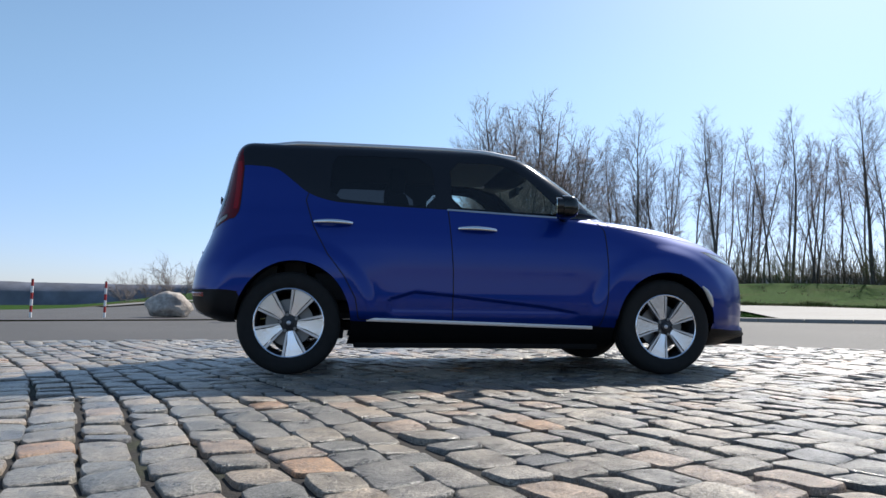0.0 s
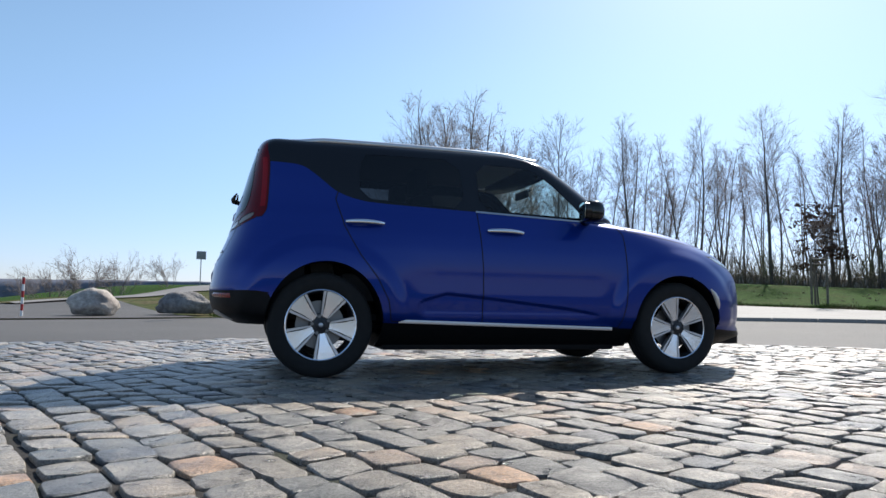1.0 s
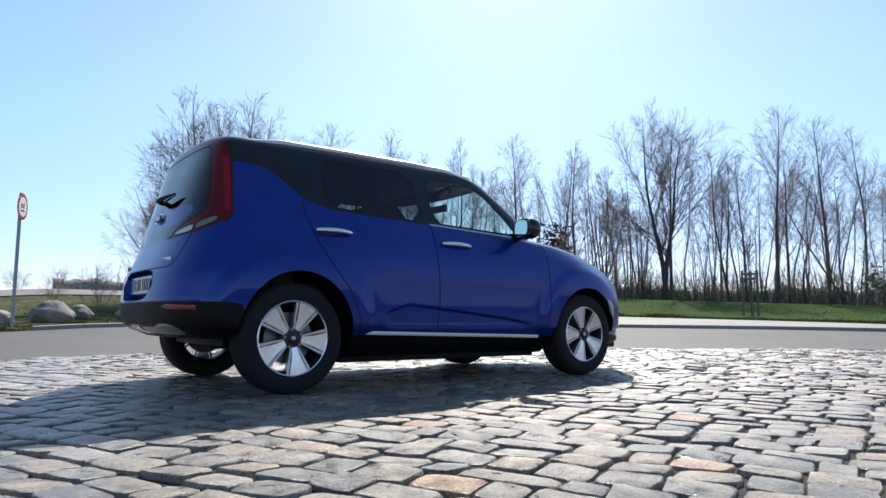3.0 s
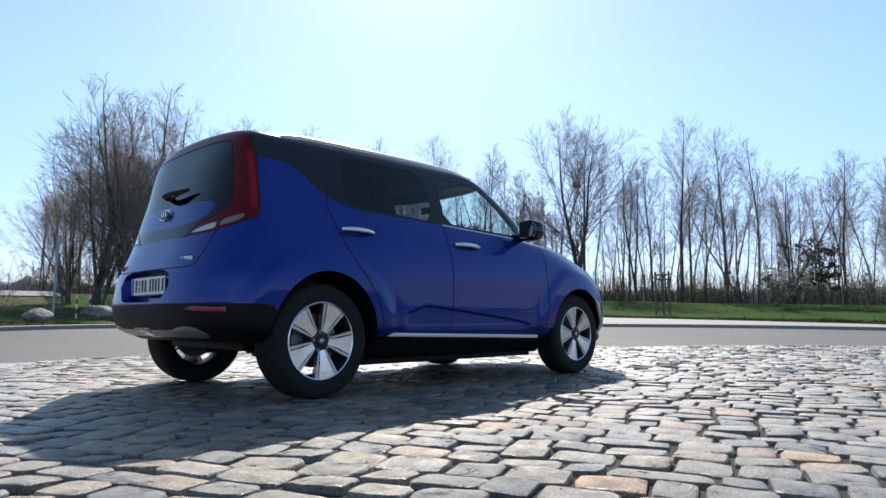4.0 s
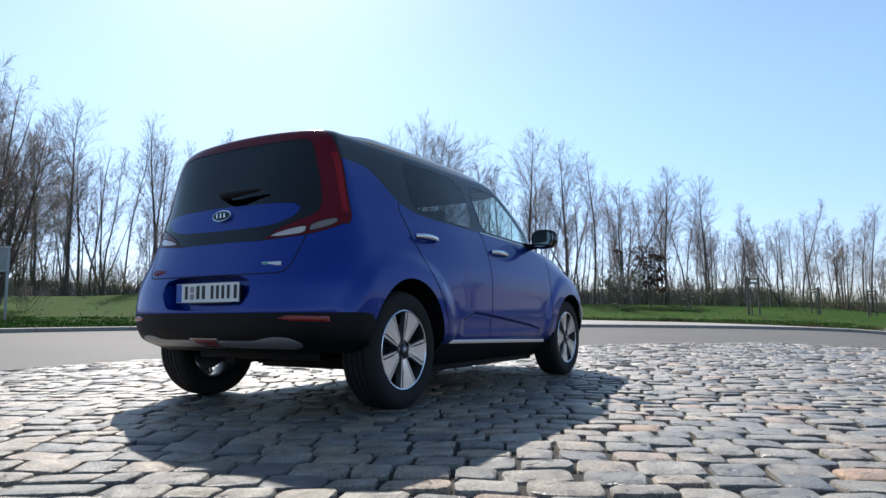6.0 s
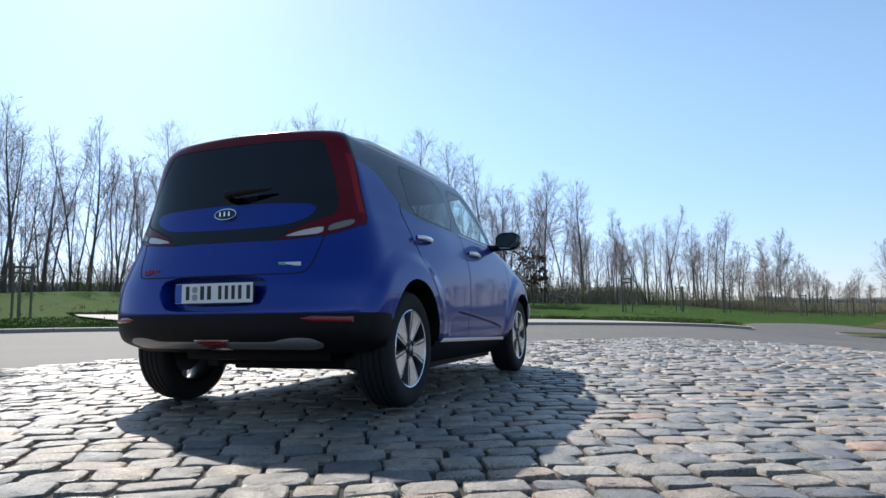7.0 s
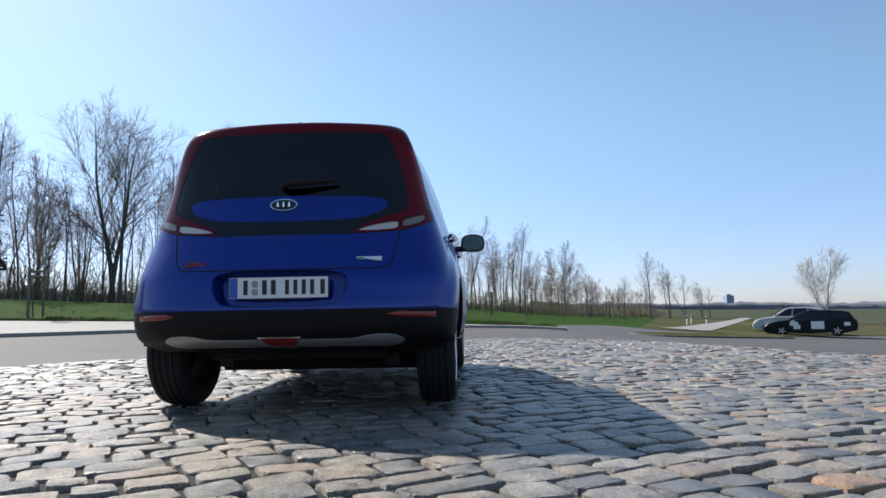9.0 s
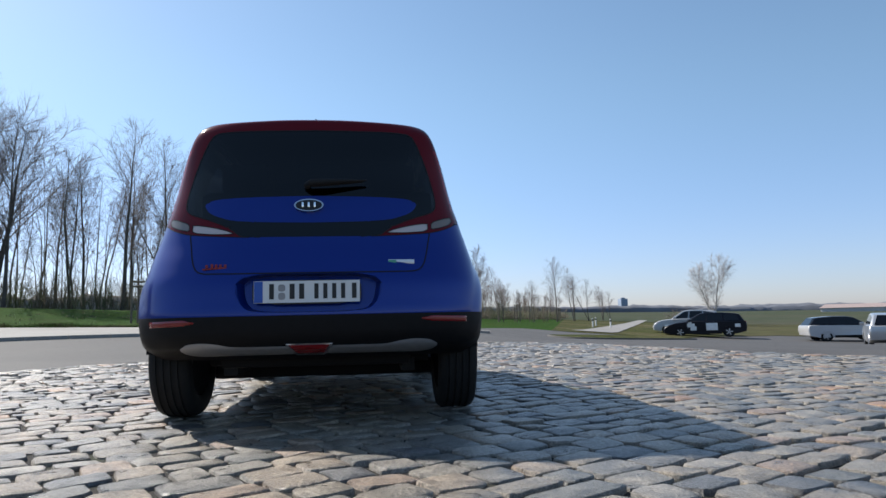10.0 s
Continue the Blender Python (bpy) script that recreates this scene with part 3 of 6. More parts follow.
def body_fields(P):
    """Signed fields of the car's panel borders at points of its skin (negative inside)."""
    x, y, z = P[..., 0], np.abs(P[..., 1]), P[..., 2]
    rear, side = x < -0.20, (x > -0.50) & (y > 0.45) & (x < 3.0)
    F = {}
    F["arch_r"] = far_off((np.hypot((x - .025) / .372, (z - .335) / .405) - 1) * .385, y > 0.55)
    F["arch_f"] = far_off((np.hypot((x - 2.6) / .370, (z - .335) / .380) - 1) * .375, y > 0.55)
    F["under"] = far_off(z - .332, x < -.12)
    F["clad"] = z - CLAD(x)
    F["lamp_x"] = far_off(x - LAMP_X(z), rear & (z > .85))
    F["lamp_low"] = far_off(LAMP_LOW(y) - z, rear & (z > .85))
    F["bar_o"] = far_off(x - LAMP_X(z) + .014, rear & (z > 1.09) & (z < 1.43))
    F["bar_i"] = far_off(x - LAMP_X(z) + .046, rear & (z > 1.09) & (z < 1.43))
    F["g_rear"] = far_off(poly_dist(y, z, G_REAR), rear)
    F["insert"] = far_off(poly_dist(y, z, INSERT), rear)
    F["w_lamp"] = far_off(poly_dist(y, z, W_LAMP), rear)
    F["w_side"] = far_off(poly_dist(y, z, W_LAMP_SIDE), x < -.42)
    F["recess"] = far_off(poly_dist(y, z, RECESS), rear)
    F["belt"] = np.where(x < 2.75, BELT(x) - z, 1.0)
    F["glass_q"] = far_off(poly_dist(x, z, GLASS_Q), side)
    F["glass_r"] = far_off(poly_dist(x, z, GLASS_R), side)
    F["glass_f"] = far_off(poly_dist(x, z, GLASS_F), side)
    F["door_r"] = far_off(poly_dist(x, z, DOOR_R), side)
    F["door_f"] = far_off(poly_dist(x, z, DOOR_F), side)
    F["tailgate"] = far_off(poly_dist(y, z, TAILGATE), x < -.40)
    w = Z_HALF(z)
    F["screen"] = far_off(np.maximum(np.maximum(y - (w - .075), 1.135 - z), z - 1.50), (x > 1.55) & (z > 1.12))
    F["head"] = far_off(poly_dist(x, z, HEADLIGHT), y > .35)
    F["hood"] = far_off(np.maximum(.935 + .13 * (3.0 - x) - z, 2.20 - x), (x > 2.1) & (z > .8))
    return F


def panel_of(F):
    """Which part a piece of skin belongs to."""
    n = F["clad"].shape
    out = np.full(n, "body_shell", dtype=object)
    def put(mask, name):
        out[mask] = name
    put((F["hood"] < 0), "bonnet")
    put((F["door_r"] < 0) & (F["clad"] > 0), "rear_door")
    put((F["door_f"] < 0) & (F["clad"] > 0), "front_door")
    put((F["belt"] < 0), "roof")
    put((F["tailgate"] < 0) & (F["lamp_low"] > 0), "tailgate")
    put((F["head"] < 0), "headlight")
    put((F["clad"] < 0), "lower_cladding")
    lamp = (F["lamp_x"] < 0) & (F["lamp_low"] < 0)
    put(lamp, "tail_light")
    put(lamp & (F["bar_o"] < 0) & (F["bar_i"] > 0) & (F["bar_i"] < .5), "lamp_bar")
    put(lamp & (F["g_rear"] < 0), "rear_window")
    put(lamp & (F["insert"] < 0), "tailgate_panel")
    put(lamp & (F["w_lamp"] < 0), "reversing_lamp")
    put(lamp & (F["w_side"] < 0), "indicator_lamp")
    put((F["recess"] < 0), "")
    put((F["glass_q"] < 0), "quarter_window")
    put((F["glass_r"] < 0), "rear_side_window")
    put((F["glass_f"] < 0), "front_side_window")
    put((F["screen"] < 0), "windscreen")
    put((F["under"] < 0), "")
    put((F["arch_r"] < 0) | (F["arch_f"] < 0), "")
    return out


def cut_body():
    """Moves the grid's points onto the panel borders and sorts its triangles by part."""
    P, N = BODY.copy(), BODY_N.copy()
    locked = np.zeros(P.shape[:2], bool)
    names = list(body_fields(P[:2]).keys())
    for key in names:
        f = body_fields(P)[key]
        for axis in (0, 1):
            for step in (1,):
                a = (slice(None, -1), slice(None)) if axis == 0 else (slice(None), slice(None, -1))
                b = (slice(1, None), slice(None)) if axis == 0 else (slice(None), slice(1, None))
                fa, fb = f[a], f[b]
                cross = (fa * fb < 0) & (np.abs(fa) < .2) & (np.abs(fb) < .2)
                ii, jj = np.nonzero(cross)
                for i, j in zip(ii.tolist(), jj.tolist()):
                    p, q = (i, j), ((i + 1, j) if axis == 0 else (i, j + 1))
                    v0, v1 = f[p], f[q]
                    if v0 * v1 >= 0:
                        continue
                    t = v0 / (v0 - v1)
                    tgt, oth, t = (p, q, t) if t < 0.5 else (q, p, 1 - t)
                    if locked[tgt]:
                        tgt, oth, t = oth, tgt, 1 - t
                        if locked[tgt] or t > 0.8:
                            continue
                    P[tgt] = P[tgt] * (1 - t) + P[oth] * t
                    N[tgt] = N[tgt] * (1 - t) + N[oth] * t
                    f[tgt] = 0.0
                    locked[tgt] = True
    nz, nu = P.shape[:2]
    idx = np.arange(nz * nu).reshape(nz, nu)
    a, b, c, d = idx[:-1, :-1].ravel(), idx[:-1, 1:].ravel(), idx[1:, 1:].ravel(), idx[1:, :-1].ravel()
    V = P.reshape(-1, 3)

    def kinds(tri):
        return panel_of(body_fields(V[tri].mean(axis=1)))
    t1, t2 = np.stack([a, b, c], 1), np.stack([a, c, d], 1)
    s1, s2 = np.stack([a, b, d], 1), np.stack([b, c, d], 1)
    k1, k2, m1, m2 = kinds(t1), kinds(t2), kinds(s1), kinds(s2)
    # the diagonal that follows a border: compare how far the two midpoints lie from the nearest border
    Fa, Fb = body_fields((V[a] + V[c]) / 2), body_fields((V[b] + V[d]) / 2)
    near1 = np.min(np.stack([np.abs(v) for v in Fa.values()]), axis=0)
    near2 = np.min(np.stack([np.abs(v) for v in Fb.values()]), axis=0)
    use2 = near2 < near1
    tris = np.concatenate([np.where(use2[:, None], s1, t1), np.where(use2[:, None], s2, t2)])
    kind = np.concatenate([np.where(use2, m1, k1), np.where(use2, m2, k2)])
    return V, N.reshape(-1, 3), tris, kind


CAR_V, CAR_N, CAR_T, CAR_K = cut_body()


def skin_mesh(name, tris, material, parent, mirror="both", out=0.0, thick=0.0, label=""):
    """One panel of the skin: the right side, the left side, or both joined."""
    ids, inv = np.unique(tris, return_inverse=True)
    inv = inv.reshape(-1, 3)
    v, n = CAR_V[ids] + CAR_N[ids] * out, CAR_N[ids]
    n = n / np.maximum(np.linalg.norm(n, axis=1, keepdims=True), 1e-9)
    flip = np.array([1, -1, 1])
    vs, ns, fs, base = [], [], [], 0
    if mirror in ("both", "right"):
        vs.append(v), ns.append(n), fs.append(inv)
        base = len(v)
    if mirror in ("both", "left"):
        vs.append(v * flip), ns.append(n * flip), fs.append(inv[:, ::-1] + base)
    v, n, f = np.concatenate(vs), np.concatenate(ns), np.concatenate(fs)
    if thick:
        # closed edge: back skin and a rim
        edges = {}
        for t in f.tolist():
            for p, q in zip(t, t[1:] + t[:1]):
                if (q, p) in edges:
                    del edges[(q, p)]
                else:
                    edges[(p, q)] = 1
        m = len(v)
        rim = [(q, p, p + m, q + m) for p, q in edges]
        faces = f.tolist() + (f[:, ::-1] + m).tolist() + rim
        ob = mesh_object(name, np.concatenate([v, v - n * thick]), faces, material, parent, label)
        ob.data.set_sharp_from_angle(angle=radians(40))
        return ob
    ob = mesh_object(name, v, f.tolist(), material, parent, label)
    ob.data.normals_split_custom_set_from_vertices([tuple(a) for a in n])
    return ob


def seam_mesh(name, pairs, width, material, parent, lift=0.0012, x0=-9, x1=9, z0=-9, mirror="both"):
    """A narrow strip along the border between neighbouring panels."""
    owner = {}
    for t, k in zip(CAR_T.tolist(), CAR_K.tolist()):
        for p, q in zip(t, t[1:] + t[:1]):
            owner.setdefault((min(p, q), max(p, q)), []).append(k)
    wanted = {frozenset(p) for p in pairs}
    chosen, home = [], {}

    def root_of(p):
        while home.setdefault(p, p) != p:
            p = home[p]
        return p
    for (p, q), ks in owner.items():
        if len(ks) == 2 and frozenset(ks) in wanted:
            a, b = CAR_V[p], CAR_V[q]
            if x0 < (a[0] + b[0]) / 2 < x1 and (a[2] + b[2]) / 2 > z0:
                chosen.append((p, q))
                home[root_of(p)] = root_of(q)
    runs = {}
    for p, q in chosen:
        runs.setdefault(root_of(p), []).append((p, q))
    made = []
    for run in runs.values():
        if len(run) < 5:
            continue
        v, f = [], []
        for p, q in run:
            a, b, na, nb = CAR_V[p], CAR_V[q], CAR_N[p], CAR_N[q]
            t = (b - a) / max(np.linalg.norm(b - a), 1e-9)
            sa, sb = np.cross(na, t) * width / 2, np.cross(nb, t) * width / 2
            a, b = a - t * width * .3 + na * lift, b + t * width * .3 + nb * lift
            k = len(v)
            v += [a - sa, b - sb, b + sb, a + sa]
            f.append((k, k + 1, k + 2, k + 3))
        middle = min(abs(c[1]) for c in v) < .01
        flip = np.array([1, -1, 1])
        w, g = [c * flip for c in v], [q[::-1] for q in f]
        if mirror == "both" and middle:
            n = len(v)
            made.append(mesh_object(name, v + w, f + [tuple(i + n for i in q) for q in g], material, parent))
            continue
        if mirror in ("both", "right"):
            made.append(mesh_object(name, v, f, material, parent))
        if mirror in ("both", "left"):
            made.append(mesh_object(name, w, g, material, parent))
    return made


def side_y(x, z):
    """Half width of the body at a length and height."""
    X, Y = half_outline(float(z))
    k = np.argmin(np.abs(X - x) + np.where(Y < 0.3, 9, 0))
    return float(Y[k])


car = thing("car", (0, 0.015, 0), "bright blue compact crossover car with black roof, parked on cobbles", "car")
MIRRORED = {"rear_door": M_PAINT, "front_door": M_PAINT, "headlight": M_LAMP_DARK, "tail_light": M_LENS, "reversing_lamp": M_LAMP_REVERSE, "indicator_lamp": M_LAMP_GREY, "lamp_bar": M_LAMP_BAR,
            "quarter_window": M_GLOSS_BLACK, "rear_side_window": M_GLASS_DARK, "front_side_window": M_GLASS_CLEAR}
JOINED = {"body_shell": (M_PAINT, "glossy blue metallic body panels"), "bonnet": (M_PAINT, ""), "roof": (M_GLOSS_BLACK, "gloss black roof with its pillars"),
          "tailgate": (M_PAINT, ""), "tailgate_panel": (M_PAINT, ""), "lower_cladding": (M_CLAD, "matt black plastic cladding"), "rear_window": (M_GLASS_REAR, "dark tinted rear window"),
          "windscreen": (M_GLASS_CLEAR, "")}
PARTS = {}
for k, m in MIRRORED.items():
    t = CAR_T[CAR_K == k]
    if len(t):
        for s in ("right", "left"):
            PARTS[k, s] = skin_mesh(k, t, m, car, s, 0.0, 0.0)
for k, (m, lab) in JOINED.items():
    t = CAR_T[CAR_K == k]
    if len(t):
        PARTS[k] = skin_mesh(k, t, m, car, "both", 0.0, 0.0, lab)

# shut lines, drawn as dark strips in place of shaded gaps, and mouldings
seam_mesh("panel_gap_shade", [("rear_door", "body_shell"), ("rear_door", "front_door"), ("front_door", "body_shell"), ("front_door", "bonnet"), ("tailgate", "body_shell"),
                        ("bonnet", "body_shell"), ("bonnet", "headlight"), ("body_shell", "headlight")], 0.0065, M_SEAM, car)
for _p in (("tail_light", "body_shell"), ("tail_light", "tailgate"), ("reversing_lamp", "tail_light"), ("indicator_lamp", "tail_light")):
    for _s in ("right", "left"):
        seam_mesh("lamp_edge_line", [_p], 0.004, M_SEAM, car, mirror=_s)
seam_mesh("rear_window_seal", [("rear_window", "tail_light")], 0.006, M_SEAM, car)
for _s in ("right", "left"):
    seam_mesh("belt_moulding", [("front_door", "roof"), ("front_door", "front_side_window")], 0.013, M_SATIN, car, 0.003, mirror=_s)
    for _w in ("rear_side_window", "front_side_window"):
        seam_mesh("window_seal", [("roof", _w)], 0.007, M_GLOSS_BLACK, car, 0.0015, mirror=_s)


def bevel_bar(name, pts, w, h, material, parent, bevel=0.006, label=""):
    """A rounded bar from pts[0] to pts[1]; w across, h high."""
    a, b = Vector(pts[0]), Vector(pts[1])
    bm = bmesh.new()
    d = (b - a)
    m = Matrix.Translation(a) @ d.to_track_quat("X", "Z").to_matrix().to_4x4()
    box(bm, 0, d.length, -w / 2, w / 2, -h / 2, h / 2, bevel, m)
    return part(name, bm, material, parent, label)


def plate_from(name, poly, x, depth, material, parent, yc=0.0, label=""):
    """A flat piece facing the tail, cut to a polygon of (y, z), set at x and depth thick."""
    bm = bmesh.new()
    vs = [bm.verts.new((x, yc + y, z)) for y, z in poly]
    f = bm.faces.new(vs)
    r = bmesh.ops.extrude_face_region(bm, geom=[f])
    for v in r["geom"]:
        if isinstance(v, bmesh.types.BMVert):
            v.co.x += depth
    return part(name, bm, material, parent, label)


for sg in (-1, 1):
    y = sg * (side_y(1.2, .36) + .006)
    bevel_bar("sill_trim", ((.50, y, .362), (2.06, y - sg * .004, .322)), .014, .024, M_SATIN, car, .004, "bright silver sill strip")
    for x0, x1, z0, z1 in ((.146, .39, 1.004, 1.000), (1.115, 1.37, .984, .979)):
        ym = side_y((x0 + x1) / 2, 1.0)
        bm = bmesh.new()
        n = 12
        pts = [(x0 + (x1 - x0) * i / n, sg * (ym + .012 + .026 * math.sin(math.pi * i / n) ** .5), z0 + (z1 - z0) * i / n + .004 * math.sin(math.pi * i / n)) for i in range(n + 1)]
        tube(bm, pts, [.013 + .004 * math.sin(math.pi * i / n) for i in range(n + 1)], 10)
        part("door_handle", bm, M_CHROME, car, "chrome door handle")
        bm = bmesh.new()
        bmesh.ops.create_uvsphere(bm, u_segments=20, v_segments=10, radius=1)
        for v in bm.verts:
            v.co = Vector(((x0 + x1) / 2 + v.co.x * .085, sg * (ym - .001) + v.co.y * .006, z0 - .012 + v.co.z * .032))
        part("handle_cup", bm, M_PAINT, car)
    # door mirror
    bm = bmesh.new()
    bmesh.ops.create_uvsphere(bm, u_segments=28, v_segments=18, radius=1)
    for v in bm.verts:
        c = v.co.copy()
        fx = -abs(c.x) ** .4 if c.x < 0 else c.x
        yy = math.copysign(abs(c.y) ** .7, c.y)
        zz = math.copysign(abs(c.z) ** .7, c.z)
        v.co = Vector((1.835 + .075 * max(fx, -.62), sg * (.985 + .105 * yy), 1.137 + .078 * zz))
    part("mirror_housing", bm, M_GLOSS_BLACK, car, "gloss black door mirror housing")
    bm = bmesh.new()
    poly = rounded([(-.09, -.06), (.085, -.065), (.095, .055), (-.085, .065)], 3)
    vs = [bm.verts.new((1.765 - .25 * a, sg * (.985 + a), 1.137 + b)) for a, b in poly]
    bm.faces.new(vs if sg < 0 else vs[::-1])
    r = bmesh.ops.extrude_face_region(bm, geom=bm.faces[:])
    for v in r["geom"]:
        if isinstance(v, bmesh.types.BMVert):
            v.co.x -= .004
    part("mirror_glass", bm, M_MIRROR, car, "mirror glass reflecting the sky")
    bm = bmesh.new()
    rim = [[bm.verts.new((1.766 - .25 * a + dx, sg * (.985 + a * k), 1.137 + b * k)) for a, b in poly] for dx, k in ((0, 1.07), (.07, 1.04))]
    for i in range(len(poly)):
        j = (i + 1) % len(poly)
        bm.faces.new((rim[0][i], rim[0][j], rim[1][j], rim[1][i]))
    bm.faces.new(rim[0])
    bm.faces.new(rim[1][::-1])
    part("mirror_frame", bm, M_GLOSS_BLACK, car)
    bm = bmesh.new()
    tube(bm, [(1.87, sg * .80, 1.085), (1.865, sg * .86, 1.09), (1.85, sg * .93, 1.10)], [.035, .03, .03], 10)
    part("mirror_foot", bm, M_GLOSS_BLACK, car)
    # roof rail
    bm = bmesh.new()
    n = 24
    pts = []
    for i in range(n + 1):
        t = i / n
        pts.append((-.22 + 1.80 * t, sg * (.572 + .025 * math.sin(math.pi * t)), 1.562 + .026 * smooth01(min(1, 7 * t, 7 * (1 - t))) - .035 * max(0, t - .7)))
    tube(bm, pts, .020, 10)
    part("roof_rail", bm, M_RAIL, car, "silver roof rail")
    # wheel housings
    for cx in (0.0, 2.6):
        bm = bmesh.new()
        n = 36
        rows = []
        for deep in (0, 1):
            row = []
            for i in range(n + 1):
                t = math.pi * (.02 + .96 * i / n)
                x, z = cx + (.026 if cx < 1 else 0) + .374 * math.cos(t), .335 + (.407 if cx < 1 else .382) * math.sin(t)
                row.append(bm.verts.new((x, sg * (.50 if deep else min(side_y(x, max(z, .42)), side_y(x + .03, max(z, .42)), side_y(x - .03, max(z, .42))) - .010), z)))
            rows.append(row)
        for i in range(n):
            bm.faces.new((rows[0][i], rows[0][i + 1], rows[1][i + 1], rows[1][i]))
        bm.faces.new(rows[1])
        part("wheel_housing", bm, M_CLAD, car)


def lathe(bm, profile, n=72, close=False):
    """Turns a profile of (radius, y) round the y axis."""
    rings = [[bm.verts.new((r * math.cos(2 * math.pi * k / n), y, r * math.sin(2 * math.pi * k / n))) for k in range(n)] for r, y in profile]
    pairs = list(zip(rings, rings[1:])) + ([(rings[-1], rings[0])] if close else [])
    for a, b in pairs:
        for k in range(n):
            bm.faces.new((a[k], a[(k + 1) % n], b[(k + 1) % n], b[k]))


def wheel(parent, cx, sg, turn):
    """A wheel: grooved tyre, dark barrel, five machined blades with silver spokes, bolts and cap. Built facing -y."""
    w = new("wheel")
    w.empty_display_size = .1
    w.parent = parent
    w.matrix_basis = Matrix.Translation((cx, sg * .765, .334)) @ (Matrix.Identity(4) if sg < 0 else Matrix.Rotation(math.pi, 4, "Z")) @ Matrix.Rotation(radians(turn), 4, "Y")
    bm = bmesh.new()
    half = .1075
    prof = [(.222, -.092), (.232, -.100), (.255, -.1065), (.285, -.108), (.310, -.103), (.324, -.092)]
    for g in (-.055, -.018, .018, .055):
        prof += [(.333, g - .012), (.334, g - .006), (.327, g - .004), (.327, g + .004), (.334, g + .006), (.333, g + .012)]
    prof += [(.324, .092), (.310, .103), (.285, .108), (.255, .1065), (.232, .10), (.222, .092)]
    lathe(bm, prof)
    part("tyre", bm, M_TYRE, w)
    bm = bmesh.new()
    lathe(bm, [(.226, -.097), (.219, -.099), (.214, -.090), (.205, -.05), (.200, .06), (.215, .09)])
    part("rim", bm, M_RIM_DARK, w)
    bm = bmesh.new()
    lathe(bm, [(.2235, -.0975), (.2265, -.1005), (.222, -.103), (.2165, -.1005), (.2165, -.096)], close=True)
    part("rim_lip", bm, M_BLADE_RIM, w)
    bm = bmesh.new()
    lathe(bm, [(.0, -.02), (.155, -.02), (.155, 0.0), (0.0, 0.0)])
    part("brake_disc", bm, M_BRAKE, w)
    for k in range(5):
        a = 2 * math.pi * k / 5

        def pt(r, deg, y):
            q = a + radians(deg)
            return (r * math.cos(q), y, r * math.sin(q))
        # machined blade
        bm = bmesh.new()
        n = 6
        outer = [bm.verts.new(pt(.217, -15.5 + 31 * i / n, -.099)) for i in range(n + 1)]
        mid = [bm.verts.new(pt(.13, -13.5 + 27 * i / n, -.095)) for i in range(n + 1)]
        inner = [bm.verts.new(pt(.055, -16 + 32 * i / n, -.089)) for i in range(n + 1)]
        for r0, r1 in ((outer, mid), (mid, inner)):
            for i in range(n):
                bm.faces.new((r0[i], r0[i + 1], r1[i + 1], r1[i]))
        r = bmesh.ops.extrude_face_region(bm, geom=bm.faces[:])
        for v in r["geom"]:
            if isinstance(v, bmesh.types.BMVert):
                v.co.y += .03
        part("blade", bm, M_BLADE_RIM, w)
        for s in (-1, 1):
            bm = bmesh.new()
            q = [pt(.218, s * 16.8, -.097), pt(.218, s * 21.5, -.097), pt(.06, s * 25, -.089), pt(.06, s * 17, -.089)]
            vs = [bm.verts.new(c) for c in (q if s > 0 else q[::-1])]
            bm.faces.new(vs)
            r = bmesh.ops.extrude_face_region(bm, geom=bm.faces[:])
            for v in r["geom"]:
                if isinstance(v, bmesh.types.BMVert):
                    v.co.y += .035
            part("spoke", bm, M_SATIN, w)
        bm = bmesh.new()
        tube(bm, [pt(.055, 36, -.098), pt(.055, 36, -.06)], .011, 6)
        part("wheel_bolt", bm, M_BRAKE, w)
    bm = bmesh.new()
    lathe(bm, [(.0, -.099), (.022, -.099), (.030, -.096), (.033, -.088), (.070, -.082), (.075, -.03), (0, -.03)], 32)
    part("hub", bm, M_RIM_DARK, w)
    bm = bmesh.new()
    lathe(bm, [(.0, -.1005), (.012, -.1005), (.014, -.099)], 20)
    part("cap_badge", bm, M_SATIN, w)
    return w


for cx, sg, turn in ((0.0, -1, -65), (2.6, -1, -36), (0.0, 1, 20), (2.6, 1, 50)):
    wheel(car, cx, sg, turn)

# underside: battery floor, axle beam, bumper returns
bm = bmesh.new()
box(bm, .42, 2.16, -.70, .70, .165, .27, .02)
box(bm, -.30, .42, -.50, .50, .275, .34, .02)
box(bm, 2.16, 3.38, -.55, .55, .20, .33, .02)
box(bm, -.55, -.25, -.42, .42, .345, .38, .012)
part("underbody", bm, M_CLAD, car)
bm = bmesh.new()
tube(bm, [(0, -.62, .31), (0, .62, .31)], .04, 12)
box(bm, -.06, .35, -.54, -.46, .22, .30, .01)
box(bm, -.06, .35, .46, .54, .22, .30, .01)
part("axle", bm, M_TRIM, car)

